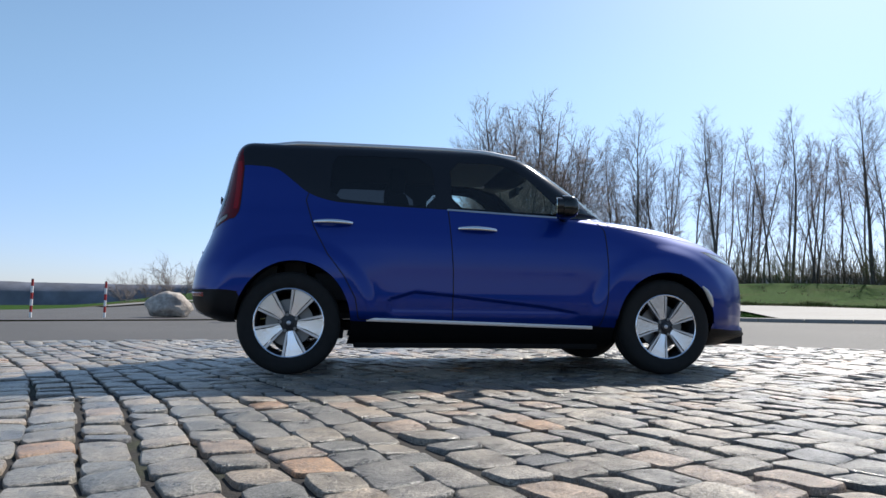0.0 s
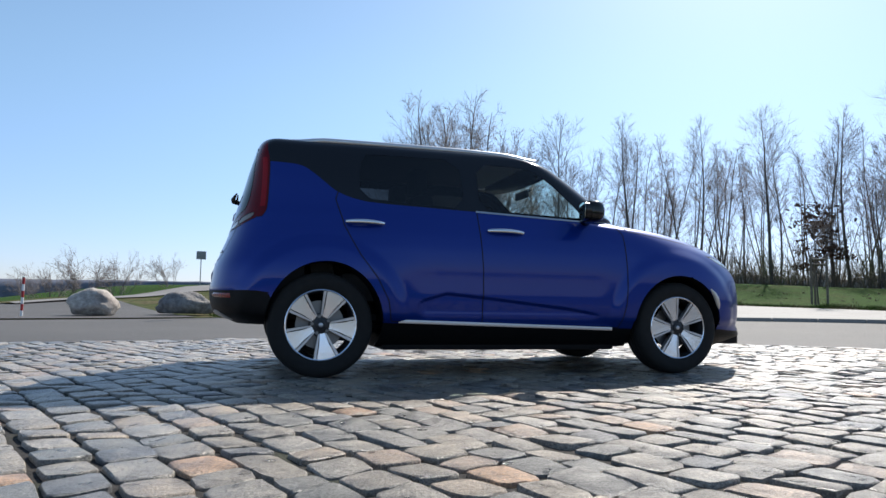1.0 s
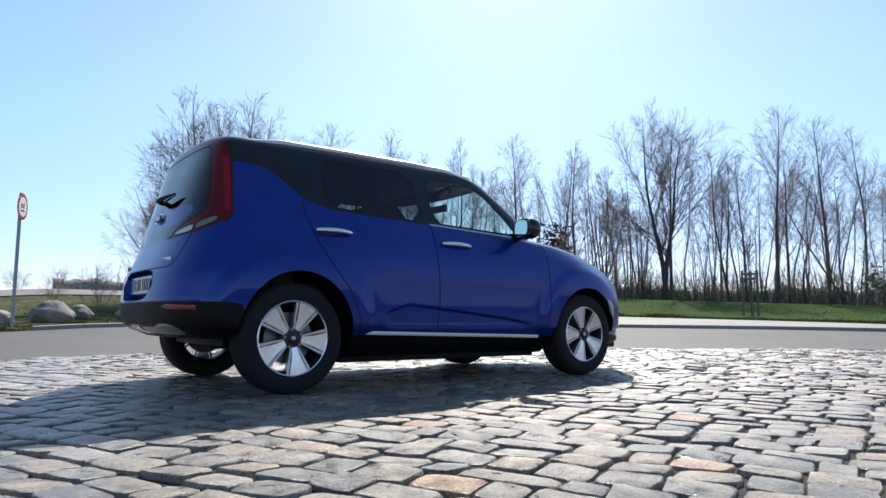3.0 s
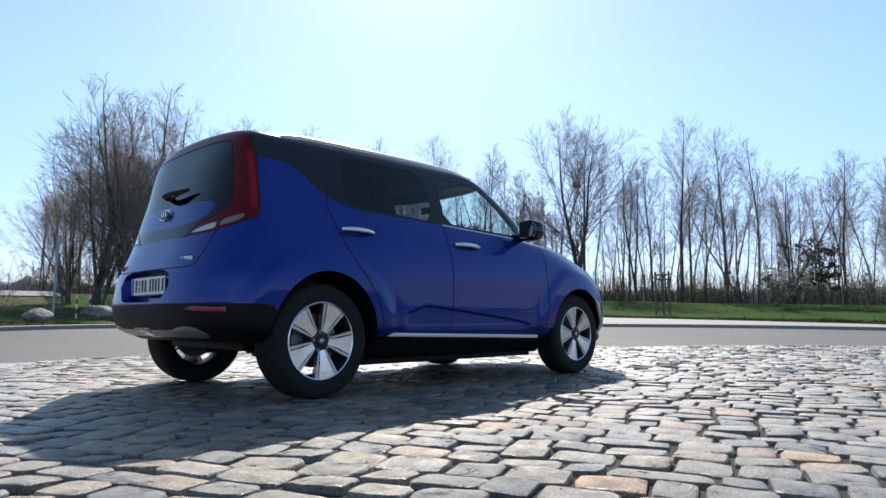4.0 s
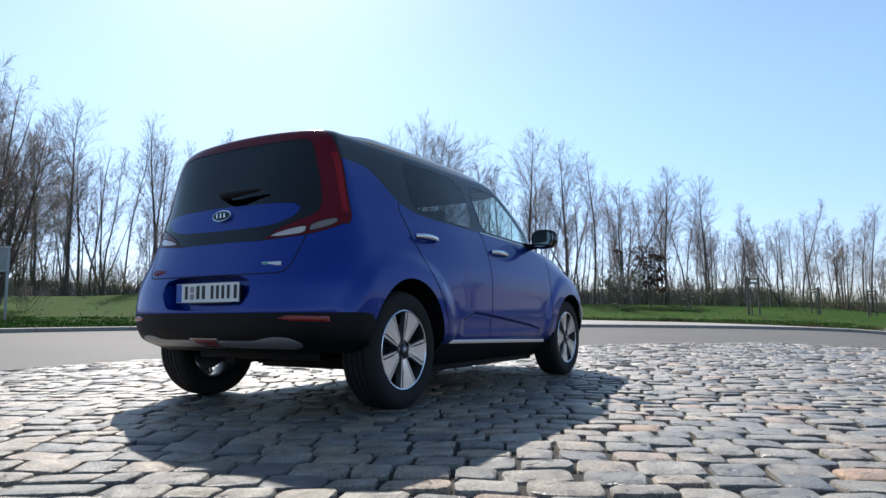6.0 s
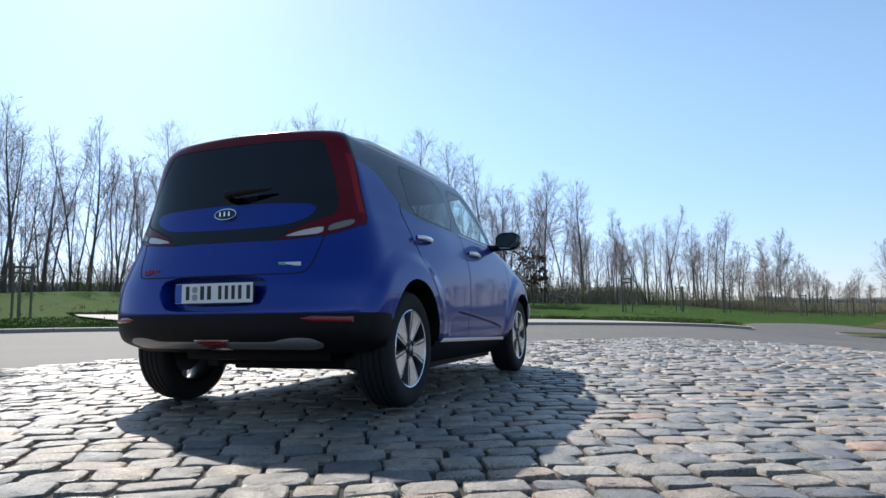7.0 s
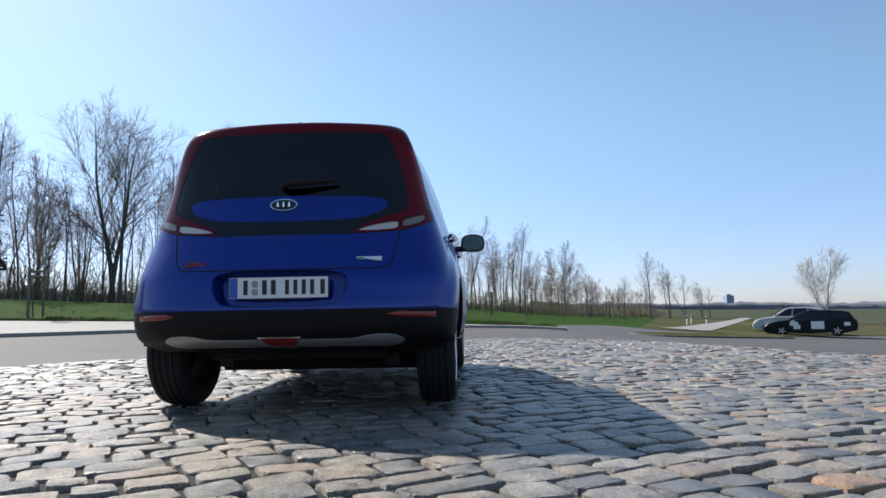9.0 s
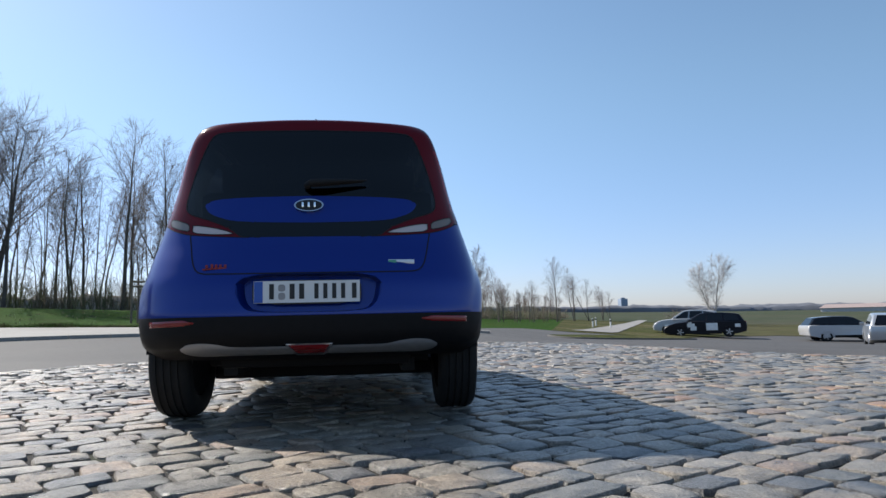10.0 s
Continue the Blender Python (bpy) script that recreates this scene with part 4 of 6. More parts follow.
# plate recess, plate, badges, wiper
bm = bmesh.new()
poly = rounded([(-.352, .749), (.352, .749), (.337, .612), (.282, .556), (-.282, .556), (-.337, .612)], 2)
xs = [-.735, -.655]
rows = []
for x, k in ((-.703, 1.01), (-.620, .93)):
    rows.append([bm.verts.new((x + (.02 if b > .7 else 0), a * k, .652 + (b - .652) * k)) for a, b in poly])
for i in range(len(poly)):
    j = (i + 1) % len(poly)
    bm.faces.new((rows[0][i], rows[0][j], rows[1][j], rows[1][i]))
bm.faces.new(rows[1])
part("plate_recess", bm, M_PAINT, car)
number_plate = plate_from("number_plate", rounded([(-.262, .599), (.262, .599), (.262, .716), (-.262, .716)], 1), -.664, .012, M_BLACK, car, .012, "white registration plate in a dark holder")
plate_from("plate_face", [(-.255, .606), (.255, .606), (.255, .712), (-.255, .712)], -.667, .004, M_PLATE, number_plate, .012)
plate_from("plate_band", [(.212, .608), (.253, .608), (.253, .710), (.212, .710)], -.6695, .003, M_PLATE_BLUE, number_plate, .012)
for y0, wd in ((.170, .022), (.072, .024), (.026, .024), (-.045, .020), (-.088, .020), (-.131, .020), (-.174, .020), (-.228, .022)):
    plate_from("plate_bar", [(y0 - wd / 2, .624), (y0 + wd / 2, .624), (y0 + wd / 2, .698), (y0 - wd / 2, .698)], -.6695, .003, M_BLACK, number_plate, .012)
for zc in (.678, .638):
    plate_from("plate_seal", rounded([(.105, zc - .017), (.138, zc - .017), (.138, zc + .017), (.105, zc + .017)], 2), -.6695, .003, M_SIGN_BACK, number_plate, .012)


def oval(name, x, yc, zc, a, b, depth, material, parent, label="", tilt=0.33):
    bm = bmesh.new()
    n = 40
    vs = [bm.verts.new((x + tilt * b * math.sin(2 * math.pi * i / n), yc + a * math.cos(2 * math.pi * i / n), zc + b * math.sin(2 * math.pi * i / n))) for i in range(n)]
    f = bm.faces.new(vs)
    r = bmesh.ops.extrude_face_region(bm, geom=[f])
    for v in r["geom"]:
        if isinstance(v, bmesh.types.BMVert):
            v.co.x += depth
    return part(name, bm, material, parent, label)


badge = oval("badge", -.580, .012, 1.102, .074, .034, .014, M_CHROME, car, "oval chrome maker's badge")
oval("badge_field", -.583, .012, 1.102, .066, .027, .004, M_BLACK, badge)
for yc in (.042, .012, -.018):
    bevel_bar("badge_mark", ((-.5845, yc + .005, 1.102), (-.5845, yc - .005, 1.102)), .006, .028, M_CHROME, badge, .002)
bevel_bar("model_badge", ((-.642, -.385, .802), (-.630, -.515, .802)), .006, .022, M_SATIN, car, .002, "small silver badge")
bevel_bar("eco_mark", ((-.6445, -.387, .802), (-.642, -.425, .802)), .004, .016, mat("green_badge", (.06, .32, .22), .4), car, .001, "green badge end")
red_mark = bevel_bar("red_badge", ((-.643, .515, .775), (-.652, .40, .782)), .004, .008, M_RED_BADGE, car, .001, "small red badge")
for y0, hh in ((.50, .018), (.475, .026), (.455, .022), (.435, .022), (.412, .020)):
    bevel_bar("red_bar", ((-.650, y0, .788), (-.6505, y0 - .012, .788)), .004, hh, M_RED_BADGE, red_mark, .001)
bm = bmesh.new()
tube(bm, [(-.520, .025, 1.205), (-.560, .022, 1.210), (-.588, .0, 1.216), (-.590, -.07, 1.220), (-.578, -.16, 1.226), (-.560, -.28, 1.232)], [.016, .017, .018, .016, .011, .005], 10)
part("rear_wiper", bm, M_SEAM, car, "black rear wiper")
bm = bmesh.new()
tube(bm, [(-.552, .03, 1.203), (-.560, -.10, 1.212), (-.552, -.26, 1.226)], [.004, .008, .004], 6)
part("wiper_blade", bm, M_SEAM, car)
bm = bmesh.new()
tube(bm, [(-.20, 0, 1.595), (-.27, 0, 1.622), (-.30, 0, 1.632)], [.022, .014, .004], 8)
part("aerial_fin", bm, M_GLOSS_BLACK, car)
# pieces let into the rear bumper, each following its curve
def rear_x(y, z):
    """How far back the tail reaches at a half width and height."""
    X, Y = half_outline(float(z))
    return float(np.interp(abs(y), Y[:64], X[:64]))


def bumper_piece(name, y0, y1, top, bottom, out, thick, material, label, n=48, m=5):
    """A plate on the bumper between two heights that may change along it."""
    front, back, faces = [], [], []
    for i in range(n + 1):
        y = y0 + (y1 - y0) * i / n
        for k in range(m + 1):
            z = bottom(abs(y)) + (top(abs(y)) - bottom(abs(y))) * k / m
            x = rear_x(y, z)
            lip = .004 if k in (0, m) or i in (0, n) else 0
            front.append((x - out + lip, y, z))
            back.append((x - out + thick, y, z))
    w = m + 1
    for i in range(n):
        for k in range(m):
            q = (i * w + k, i * w + k + 1, (i + 1) * w + k + 1, (i + 1) * w + k)
            faces.append(q)
            faces.append(tuple(c + len(front) for c in q[::-1]))
    rim = [i * w for i in range(n + 1)] + [n * w + k for k in range(1, w)] + [i * w + m for i in range(n - 1, -1, -1)] + [k for k in range(m - 1, 0, -1)]
    for p, q in zip(rim, rim[1:] + rim[:1]):
        faces.append((p, q, q + len(front), p + len(front)))
    ob = mesh_object(name, front + back, faces, material, car, label)
    ob.data.set_sharp_from_angle(angle=radians(50))
    return ob


_top = pchip([0, .30, .37, .44, .51, .58, .625], [.397, .397, .399, .412, .419, .414, .392])
_low = pchip([0, .40, .52, .60, .625], [.356, .354, .352, .362, .380])
bumper_piece("skid_plate", -.625, .625, lambda y: float(_top(y)), lambda y: float(_low(y)), .008, .03, M_SILVER, "silver skid plate", 72)
bumper_piece("fog_lamp", -.098, .098, lambda y: .402, lambda y: float(np.interp(y, [0, .062, .098], [.357, .357, .400])), .016, .03, M_REFLECTOR, "red rear fog lamp", 24)
bumper_piece("fog_lamp_frame", -.112, .112, lambda y: .408, lambda y: float(np.interp(y, [0, .070, .112], [.350, .350, .404])), .012, .03, M_SATIN, "silver fog lamp surround", 24)
for sg in (-1, 1):
    bumper_piece("reflector", sg * .545, sg * .785, lambda y: float(np.interp(y, [.545, .60, .785], [.520, .531, .525])), lambda y: float(np.interp(y, [.545, .60, .785], [.514, .503, .497])), .006, .02, M_REFLECTOR, "red reflector strip", 20)
# pale strips stand in for the glint along the front arch edges
for sg in (-1, 1):
    bm = bmesh.new()
    marks = [(2.862, .622), (2.893, .592), (2.918, .555), (2.936, .512), (2.945, .478)]
    tube(bm, [(x, sg * (side_y(x, z) + .001), z) for x, z in marks], [.006, .016, .019, .015, .005], 8)
    part("arch_glint", bm, M_LAMP_WHITE, car, "pale curved strip put on as a glint of the arch edge")

# cabin: floor, seats, dashboard, steering wheel, mirror
bm = bmesh.new()
box(bm, -.30, 2.25, -.60, .60, .36, .40)
box(bm, -.50, -.10, -.70, .70, .36, .95, .03)
part("cabin_floor", bm, M_TRIM, car)


def seat(parent, x, y, width, z=.36):
    s = new("seat")
    s.empty_display_size = .1
    s.parent = parent
    s.matrix_basis = Matrix.Translation((x, y, z))
    bm = bmesh.new()
    box(bm, -.26, .26, -width / 2, width / 2, .12, .32, .06)
    part("cushion", bm, M_TRIM, s)
    bm = bmesh.new()
    box(bm, -.08, .08, -width / 2, width / 2, .25, .92, .06, Matrix.Translation((-.30, 0, 0)) @ Matrix.Rotation(radians(-14), 4, "Y"))
    part("backrest", bm, M_TRIM, s)
    return s


def headrest(parent, x, y, z):
    bm = bmesh.new()
    box(bm, x - .055, x + .055, y - .13, y + .13, z, z + .18, .045)
    tube(bm, [(x, y - .05, z - .12), (x, y - .05, z + .05)], .008, 6)
    tube(bm, [(x, y + .05, z - .12), (x, y + .05, z + .05)], .008, 6)
    part("headrest", bm, M_TRIM, parent)


for sy in (-.37, .37):
    headrest(seat(car, 1.22, sy, .50), -.50, 0, .93)
rear_bench = seat(car, .40, 0, 1.30)
for yy in (-.42, 0, .42):
    headrest(rear_bench, -.48, yy, .88)
bm = bmesh.new()
box(bm, 1.78, 2.28, -.72, .72, .62, 1.06, .08)
box(bm, 1.70, 1.95, .16, .58, .98, 1.13, .05)
part("dashboard", bm, M_TRIM, car)
bm = bmesh.new()
n = 32
ring = [(.185 * math.cos(2 * math.pi * i / n), .185 * math.sin(2 * math.pi * i / n)) for i in range(n + 1)]
tilt = Matrix.Translation((1.60, .37, 1.0)) @ Matrix.Rotation(radians(65), 4, "Y")
tube(bm, [tilt @ Vector((a, b, 0)) for a, b in ring], .015, 8, cap=False)
for q in (0, 120, 240):
    tube(bm, [tilt @ Vector((.02 * math.cos(radians(q)), .02 * math.sin(radians(q)), 0)), tilt @ Vector((.18 * math.cos(radians(q)), .18 * math.sin(radians(q)), 0))], .014, 6)
tube(bm, [tilt @ Vector((0, 0, .02)), tilt @ Vector((0, 0, -.25))], .04, 10)
part("steering_wheel", bm, M_TRIM, car)
bm = bmesh.new()
box(bm, 1.70, 1.73, -.12, .12, 1.37, 1.43, .012)
tube(bm, [(1.73, 0, 1.41), (1.79, 0, 1.45)], .012, 6)
part("inside_mirror", bm, M_TRIM, car)
bm = bmesh.new()
box(bm, -.30, 1.55, -.53, .53, 1.535, 1.545, .003)
part("headliner", bm, mat("headliner_grey", (.12, .12, .12), .9), car)


# ---- trees and scrub ----
class Wood:
    """Collects thin tapered limbs as plain vertex and face lists."""

    def __init__(self, rng):
        self.v, self.f, self.rng = [], [], rng

    def limb(self, pts, r0, r1, sides):
        k0, n = len(self.v), len(pts)
        for i, p in enumerate(pts):
            q = pts[min(i + 1, n - 1)] - pts[max(i - 1, 0)]
            q = q / max(np.linalg.norm(q), 1e-9)
            a = np.cross(q, (0.31, 0.95, 0.05))
            a /= max(np.linalg.norm(a), 1e-9)
            b = np.cross(q, a)
            r = r0 + (r1 - r0) * i / (n - 1)
            for s in range(sides):
                t = 2 * math.pi * s / sides
                self.v.append(p + r * (a * math.cos(t) + b * math.sin(t)))
        for i in range(n - 1):
            for s in range(sides):
                s1 = (s + 1) % sides
                self.f.append((k0 + i * sides + s, k0 + i * sides + s1, k0 + (i + 1) * sides + s1, k0 + (i + 1) * sides + s))

    def grow(self, base, way, length, segs, wander, up):
        pts, d = [np.array(base, float)], np.array(way, float)
        d /= np.linalg.norm(d)
        for _ in range(segs):
            d = d + self.rng.normal(0, wander, 3) + np.array([0, 0, up])
            d /= np.linalg.norm(d)
            pts.append(pts[-1] + d * length / segs)
        return pts


def along(pts, t):
    k = min(int(t * (len(pts) - 1)), len(pts) - 2)
    u = t * (len(pts) - 1) - k
    return pts[k] * (1 - u) + pts[k + 1] * u, pts[k + 1] - pts[k]


def side_way(rng, d, lean):
    """A direction that leaves d at about the angle lean."""
    d = d / np.linalg.norm(d)
    a = np.cross(d, rng.normal(0, 1, 3))
    a /= np.linalg.norm(a)
    return d * math.cos(lean) + a * math.sin(lean)


def twig(w, p, way, length, r):
    """A fine twig: a three-sided spike."""
    d = way / np.linalg.norm(way)
    a = np.cross(d, (0.31, 0.95, 0.05))
    a *= r / max(np.linalg.norm(a), 1e-9)
    b = np.cross(d, a)
    k = len(w.v)
    w.v += [p + a, p - .5 * a + .87 * b, p - .5 * a - .87 * b, p + d * length]
    w.f += [(k, k + 1, k + 3), (k + 1, k + 2, k + 3), (k + 2, k, k + 3)]


def tree_parts(seed, height, spread, stems=1, low=0.22, boughs=22, lean=0.6, trunk_r=0.13, fine=1.0, fan=0.10, crown_low=.30):
    """Bare trunk and crown: stems, boughs, branches and twigs."""
    rng = np.random.default_rng(seed)
    trunk, crown = Wood(rng), Wood(rng)
    for s in range(stems):
        tip = 0.05 + fan * (stems > 1)
        way = (rng.normal(0, tip), rng.normal(0, tip), 1)
        h = height * (1 if s == 0 else rng.uniform(0.75, 1.0))
        pts = trunk.grow((rng.normal(0, .12) * (stems > 1), rng.normal(0, .12) * (stems > 1), -0.1), way, h, 10, 0.045, 0.012)
        r = trunk_r * (1 if stems == 1 else 0.75)
        trunk.limb(pts, r, 0.010, 6)
        for b in range(int(boughs / stems)):
            u = (b + rng.random()) / int(boughs / stems)
            t = low + (0.985 - low) * u
            p, d = along(pts, t)
            full = (u / crown_low) ** .6 if u < crown_low else ((1 - u) / (1 - crown_low)) ** .75
            length = spread * height * (0.05 + 0.32 * full) * rng.uniform(0.65, 1.25)
            bp = crown.grow(p, side_way(rng, d, lean * rng.uniform(0.75, 1.3)), length, 4, 0.07, 0.075)
            br = max(0.010, r * (1 - t) * 0.36)
            crown.limb(bp, br, 0.005, 3)
            for c in range(max(2, int(fine * (1.5 + 8 * min(1.5, length / (.19 * height)) * rng.uniform(.8, 1.2))))):
                t2 = rng.uniform(0.15, 1.0)
                p2, d2 = along(bp, t2)
                l2 = (length * (0.40 * (1 - t2) + 0.10) + .20) * rng.uniform(0.6, 1.35)
                cp = crown.grow(p2, side_way(rng, d2, rng.uniform(0.4, 0.95)), l2, 2, 0.09, 0.04)
                crown.limb(cp, max(0.006, br * 0.4), 0.004, 3)
                for e in range(int(rng.integers(4, 7) * fine)):
                    p3, d3 = along(cp, rng.uniform(0.1, 1.0))
                    twig(crown, p3, side_way(rng, d3, rng.uniform(0.3, 1.0)) + np.array([0, 0, .12]), (l2 * .5 + .12) * rng.uniform(0.5, 1.4), .005)
    return trunk, crown


def tree_model(name, label, seed, height, spread, bark=None, twig=None, group="", **kw):
    root = thing(name, (0, 0, 0), label, "tree", group)
    t, c = tree_parts(seed, height, spread, **kw)
    mesh_object("trunk", t.v, t.f, bark or M_BARK, root)
    mesh_object("crown", c.v, c.f, twig or M_TWIG, root)
    return root


def set_down(ob, x, y, turn=0.0, size=1.0, sink=0.05, dz=0.0):
    ob.matrix_basis = Matrix.Translation((x, y, ground_at(x, y) - sink + dz)) @ Matrix.Rotation(radians(turn), 4, "Z") @ Matrix.Diagonal((size, size, size, 1))
    return ob


def plant(model, x, y, turn, size):
    ob = copy_thing(model, Matrix.Identity(4))
    return set_down(ob, x, y, turn, size)


FOREST = "bare trees of the wood edge"
_lab = "tall slender bare tree at the edge of the wood"
M_A = tree_model("poplar_tree", _lab, 11, 12.0, 0.72, group=FOREST, boughs=36, lean=0.50, trunk_r=.12, low=.30)
M_B = tree_model("poplar_tree", _lab, 12, 12.5, 0.95, group=FOREST, boughs=36, lean=0.58, trunk_r=.15, low=.28)
M_C = tree_model("alder_tree", "bare forked tree with thin upright branches in the wood", 13, 11.0, 0.85, group=FOREST, stems=2, boughs=40, lean=0.52, trunk_r=.13, low=.26)
M_D = tree_model("poplar_tree", _lab, 14, 11.5, 0.5, group=FOREST, boughs=30, lean=0.45, trunk_r=.085, twig=M_TWIG_RED, low=.35)
M_E = tree_model("alder_tree", "bare forked tree with thin upright branches in the wood", 15, 10.0, 0.9, group=FOREST, stems=3, boughs=42, lean=0.55, trunk_r=.11, twig=M_TWIG_RED, low=.2)
M_F = tree_model("birch_sapling", "thin bare young tree in the undergrowth", 16, 7.0, 0.7, group=FOREST, boughs=18, lean=0.6, trunk_r=.04, low=.25)
# thinner trees that fill the depth of the wood
M_G = tree_model("poplar_tree", _lab, 17, 11.5, 0.55, group=FOREST, boughs=24, lean=0.55, trunk_r=.08, low=.32, fine=.72)
M_H = tree_model("alder_tree", "bare forked tree with thin upright branches in the wood", 18, 10.5, 0.75, group=FOREST, stems=2, boughs=28, lean=0.65, trunk_r=.09, low=.25, fine=.72, twig=M_TWIG_RED)
MODELS = [M_A, M_B, M_C, M_D, M_E]
DEPTH = [M_D, M_G, M_H]

# the big tree that stands free before the wood, and the dense clump behind the boulders
big = tree_model("oak_tree", "large bare spreading tree standing before the wood", 31, 12.3, 1.35, stems=2, boughs=56, lean=0.62, trunk_r=.26, low=.18, fine=1.25)
set_down(big, 36.2, 21.4, 40)
CLUMP = "dense clump of bare trees by the notice board"
clump_model = tree_model("ash_tree", "dense bare many-stemmed tree by the notice board", 32, 9.2, 1.0, group=CLUMP, stems=8, boughs=128, lean=0.75, trunk_r=.12, low=.12, fine=1.0, fan=.18, twig=M_TWIG_PALE)
set_down(clump_model, 8.1, 24.2, 0, 1.08)
for x, y, a, s in ((6.4, 26.8, 70, .62), (10.5, 26.2, 150, .95), (7.2, 25.9, 210, .90), (9.3, 25.2, 300, .98)):
    plant(clump_model, x, y, a, s)

rng = np.random.default_rng(77)
LINE = [(8, 46), (15, 41), (22, 35.5), (29, 28.5), (35, 21.5), (39, 12), (44, 3), (50, -5), (60, -12.5), (75, -21), (93, -28)]
_seg = np.concatenate([[0], np.cumsum([math.dist(a, b) for a, b in zip(LINE, LINE[1:])])])
used = 0
for row, (gap, depth, small) in enumerate(((2.3, 1.5, 1.0), (2.8, 4.5, 1.0), (1.9, 7.5, 1.0), (1.9, 11.0, 1.03), (2.3, 16.0, 1.08))):
    s = rng.uniform(0, 2)
    while s < _seg[-1]:
        x, y = np.interp(s, _seg, [p[0] for p in LINE]), np.interp(s, _seg, [p[1] for p in LINE])
        k = min(int(np.searchsorted(_seg, s, "right")) - 1, len(LINE) - 2)
        dx, dy = LINE[k + 1][0] - LINE[k][0], LINE[k + 1][1] - LINE[k][1]
        ln = math.hypot(dx, dy)
        nx, ny = -dy / ln, dx / ln
        off = depth + rng.uniform(-1.3, 1.3)
        size = rng.uniform(0.74, 1.06) * small * float(np.interp(s, [0, 30, 50, 57, 61, 71, 75, 82, 95, _seg[-1]], [1.0, .97, .86, .80, .62, .54, .45, .37, .32, .30]))
        pool = MODELS if row < 2 else DEPTH
        m = pool[int(rng.integers(len(pool)))]
        px, py = x + nx * off, y + ny * off
        if used < len(MODELS) and m is MODELS[used]:
            set_down(m, px, py, rng.uniform(0, 360), size)
            used += 1
        else:
            plant(m, px, py, rng.uniform(0, 360), size)
        s += gap * rng.uniform(0.6, 1.45) * (1.0 if s < 60 else .80 if s < 95 else 1.3)
for i, m in enumerate(MODELS[used:]):
    set_down(m, 26 + 2 * i, 38, 30 * i)
set_down(M_G, 40.0, 30.0, 20)
set_down(M_H, 43.0, 26.0, 70)
set_down(M_F, 33.5, 24.5, 10)
for i in range(50):
    s = rng.uniform(0, 88)
    x, y = np.interp(s, _seg, [p[0] for p in LINE]), np.interp(s, _seg, [p[1] for p in LINE])
    plant(M_F, x + rng.uniform(.5, 6), y + rng.uniform(.5, 6), rng.uniform(0, 360), rng.uniform(.5, 1.0))
# lone trees that thin out towards the far end
for x, y, k, s in ((67, -21.5, 4, .6), (71, -24.5, 2, .5), (61, -18, 1, .5), (78, -28.5, 4, .45), (85, -32, 2, .4)):
    plant(MODELS[k], x, y, 50 * k, s)


def thicket():
    """Undergrowth along the wood edge: crowded stems and twigs."""
    w = Wood(np.random.default_rng(5))
    for i in range(7000):
        s = w.rng.uniform(0, _seg[-1])
        x, y = np.interp(s, _seg, [p[0] for p in LINE]), np.interp(s, _seg, [p[1] for p in LINE])
        q = w.rng.uniform(-.3, 13) if w.rng.random() < .45 else w.rng.uniform(-.3, 3)
        x, y = x + q * .8 + w.rng.normal(0, .3), y + q * .6 + w.rng.normal(0, .3)
        h = (w.rng.uniform(.6, 2.4) if w.rng.random() < .85 else w.rng.uniform(2.2, 4.5)) * float(np.interp(s, [0, 55, 66, 80, 116], [1, .9, .55, .42, .35]))
        pts = w.grow((x, y, ground_at(x, y) - .05), (w.rng.normal(0, .25), w.rng.normal(0, .25), 1), h, 2, .12, .02)
        w.limb(pts, .010 + .004 * h, .005, 3)
        for _ in range(8):
            p, d = along(pts, w.rng.uniform(.2, 1))
            twig(w, p, side_way(w.rng, d, w.rng.uniform(.3, 1.0)), (h * .5 + .3) * w.rng.uniform(.3, .6), .009)
    return tagged(mesh_object("undergrowth", w.v, w.f, M_UNDER), "olive-brown leafless undergrowth along the wood edge", "undergrowth", kind="stuff")


thicket()


def bush(name, label, seed, x, y, size, material, group="", leaf=None, leaves=0):
    r = np.random.default_rng(seed)
    root = thing(name, (0, 0, 0), label, "bush", group)
    w = Wood(r)
    tips = []
    for i in range(15):
        pts = w.grow((r.normal(0, .12), r.normal(0, .12), -.03), (r.normal(0, .5), r.normal(0, .5), 1), r.uniform(.7, 1.15), 4, .14, .03)
        w.limb(pts, .007, .0025, 4)
        for _ in range(10):
            p, d = along(pts, r.uniform(.35, 1))
            tp = w.grow(p, side_way(r, d, r.uniform(.4, 1)), r.uniform(.15, .4), 3, .16, .05)
            w.limb(tp, .0035, .0018, 3)
            tips += tp[1:]
            for _ in range(7):
                q, e = along(tp, r.uniform(.2, 1))
                twig(w, q, side_way(r, e, r.uniform(.4, 1.1)), r.uniform(.06, .18), .0022)
    mesh_object("crown", w.v, w.f, material, root)
    if leaf:
        v, f = [], []
        for i in range(leaves):
            p = tips[int(r.integers(len(tips)))] + r.normal(0, .03, 3)
            a, b = r.normal(0, .022, 3), r.normal(0, .022, 3)
            k = len(v)
            v += [p - a, p + b, p + a, p - b]
            f.append((k, k + 1, k + 2, k + 3))
        tagged(mesh_object("foliage", v, f, leaf, root), kind="stuff")
    return set_down(root, x, y, 0, size)


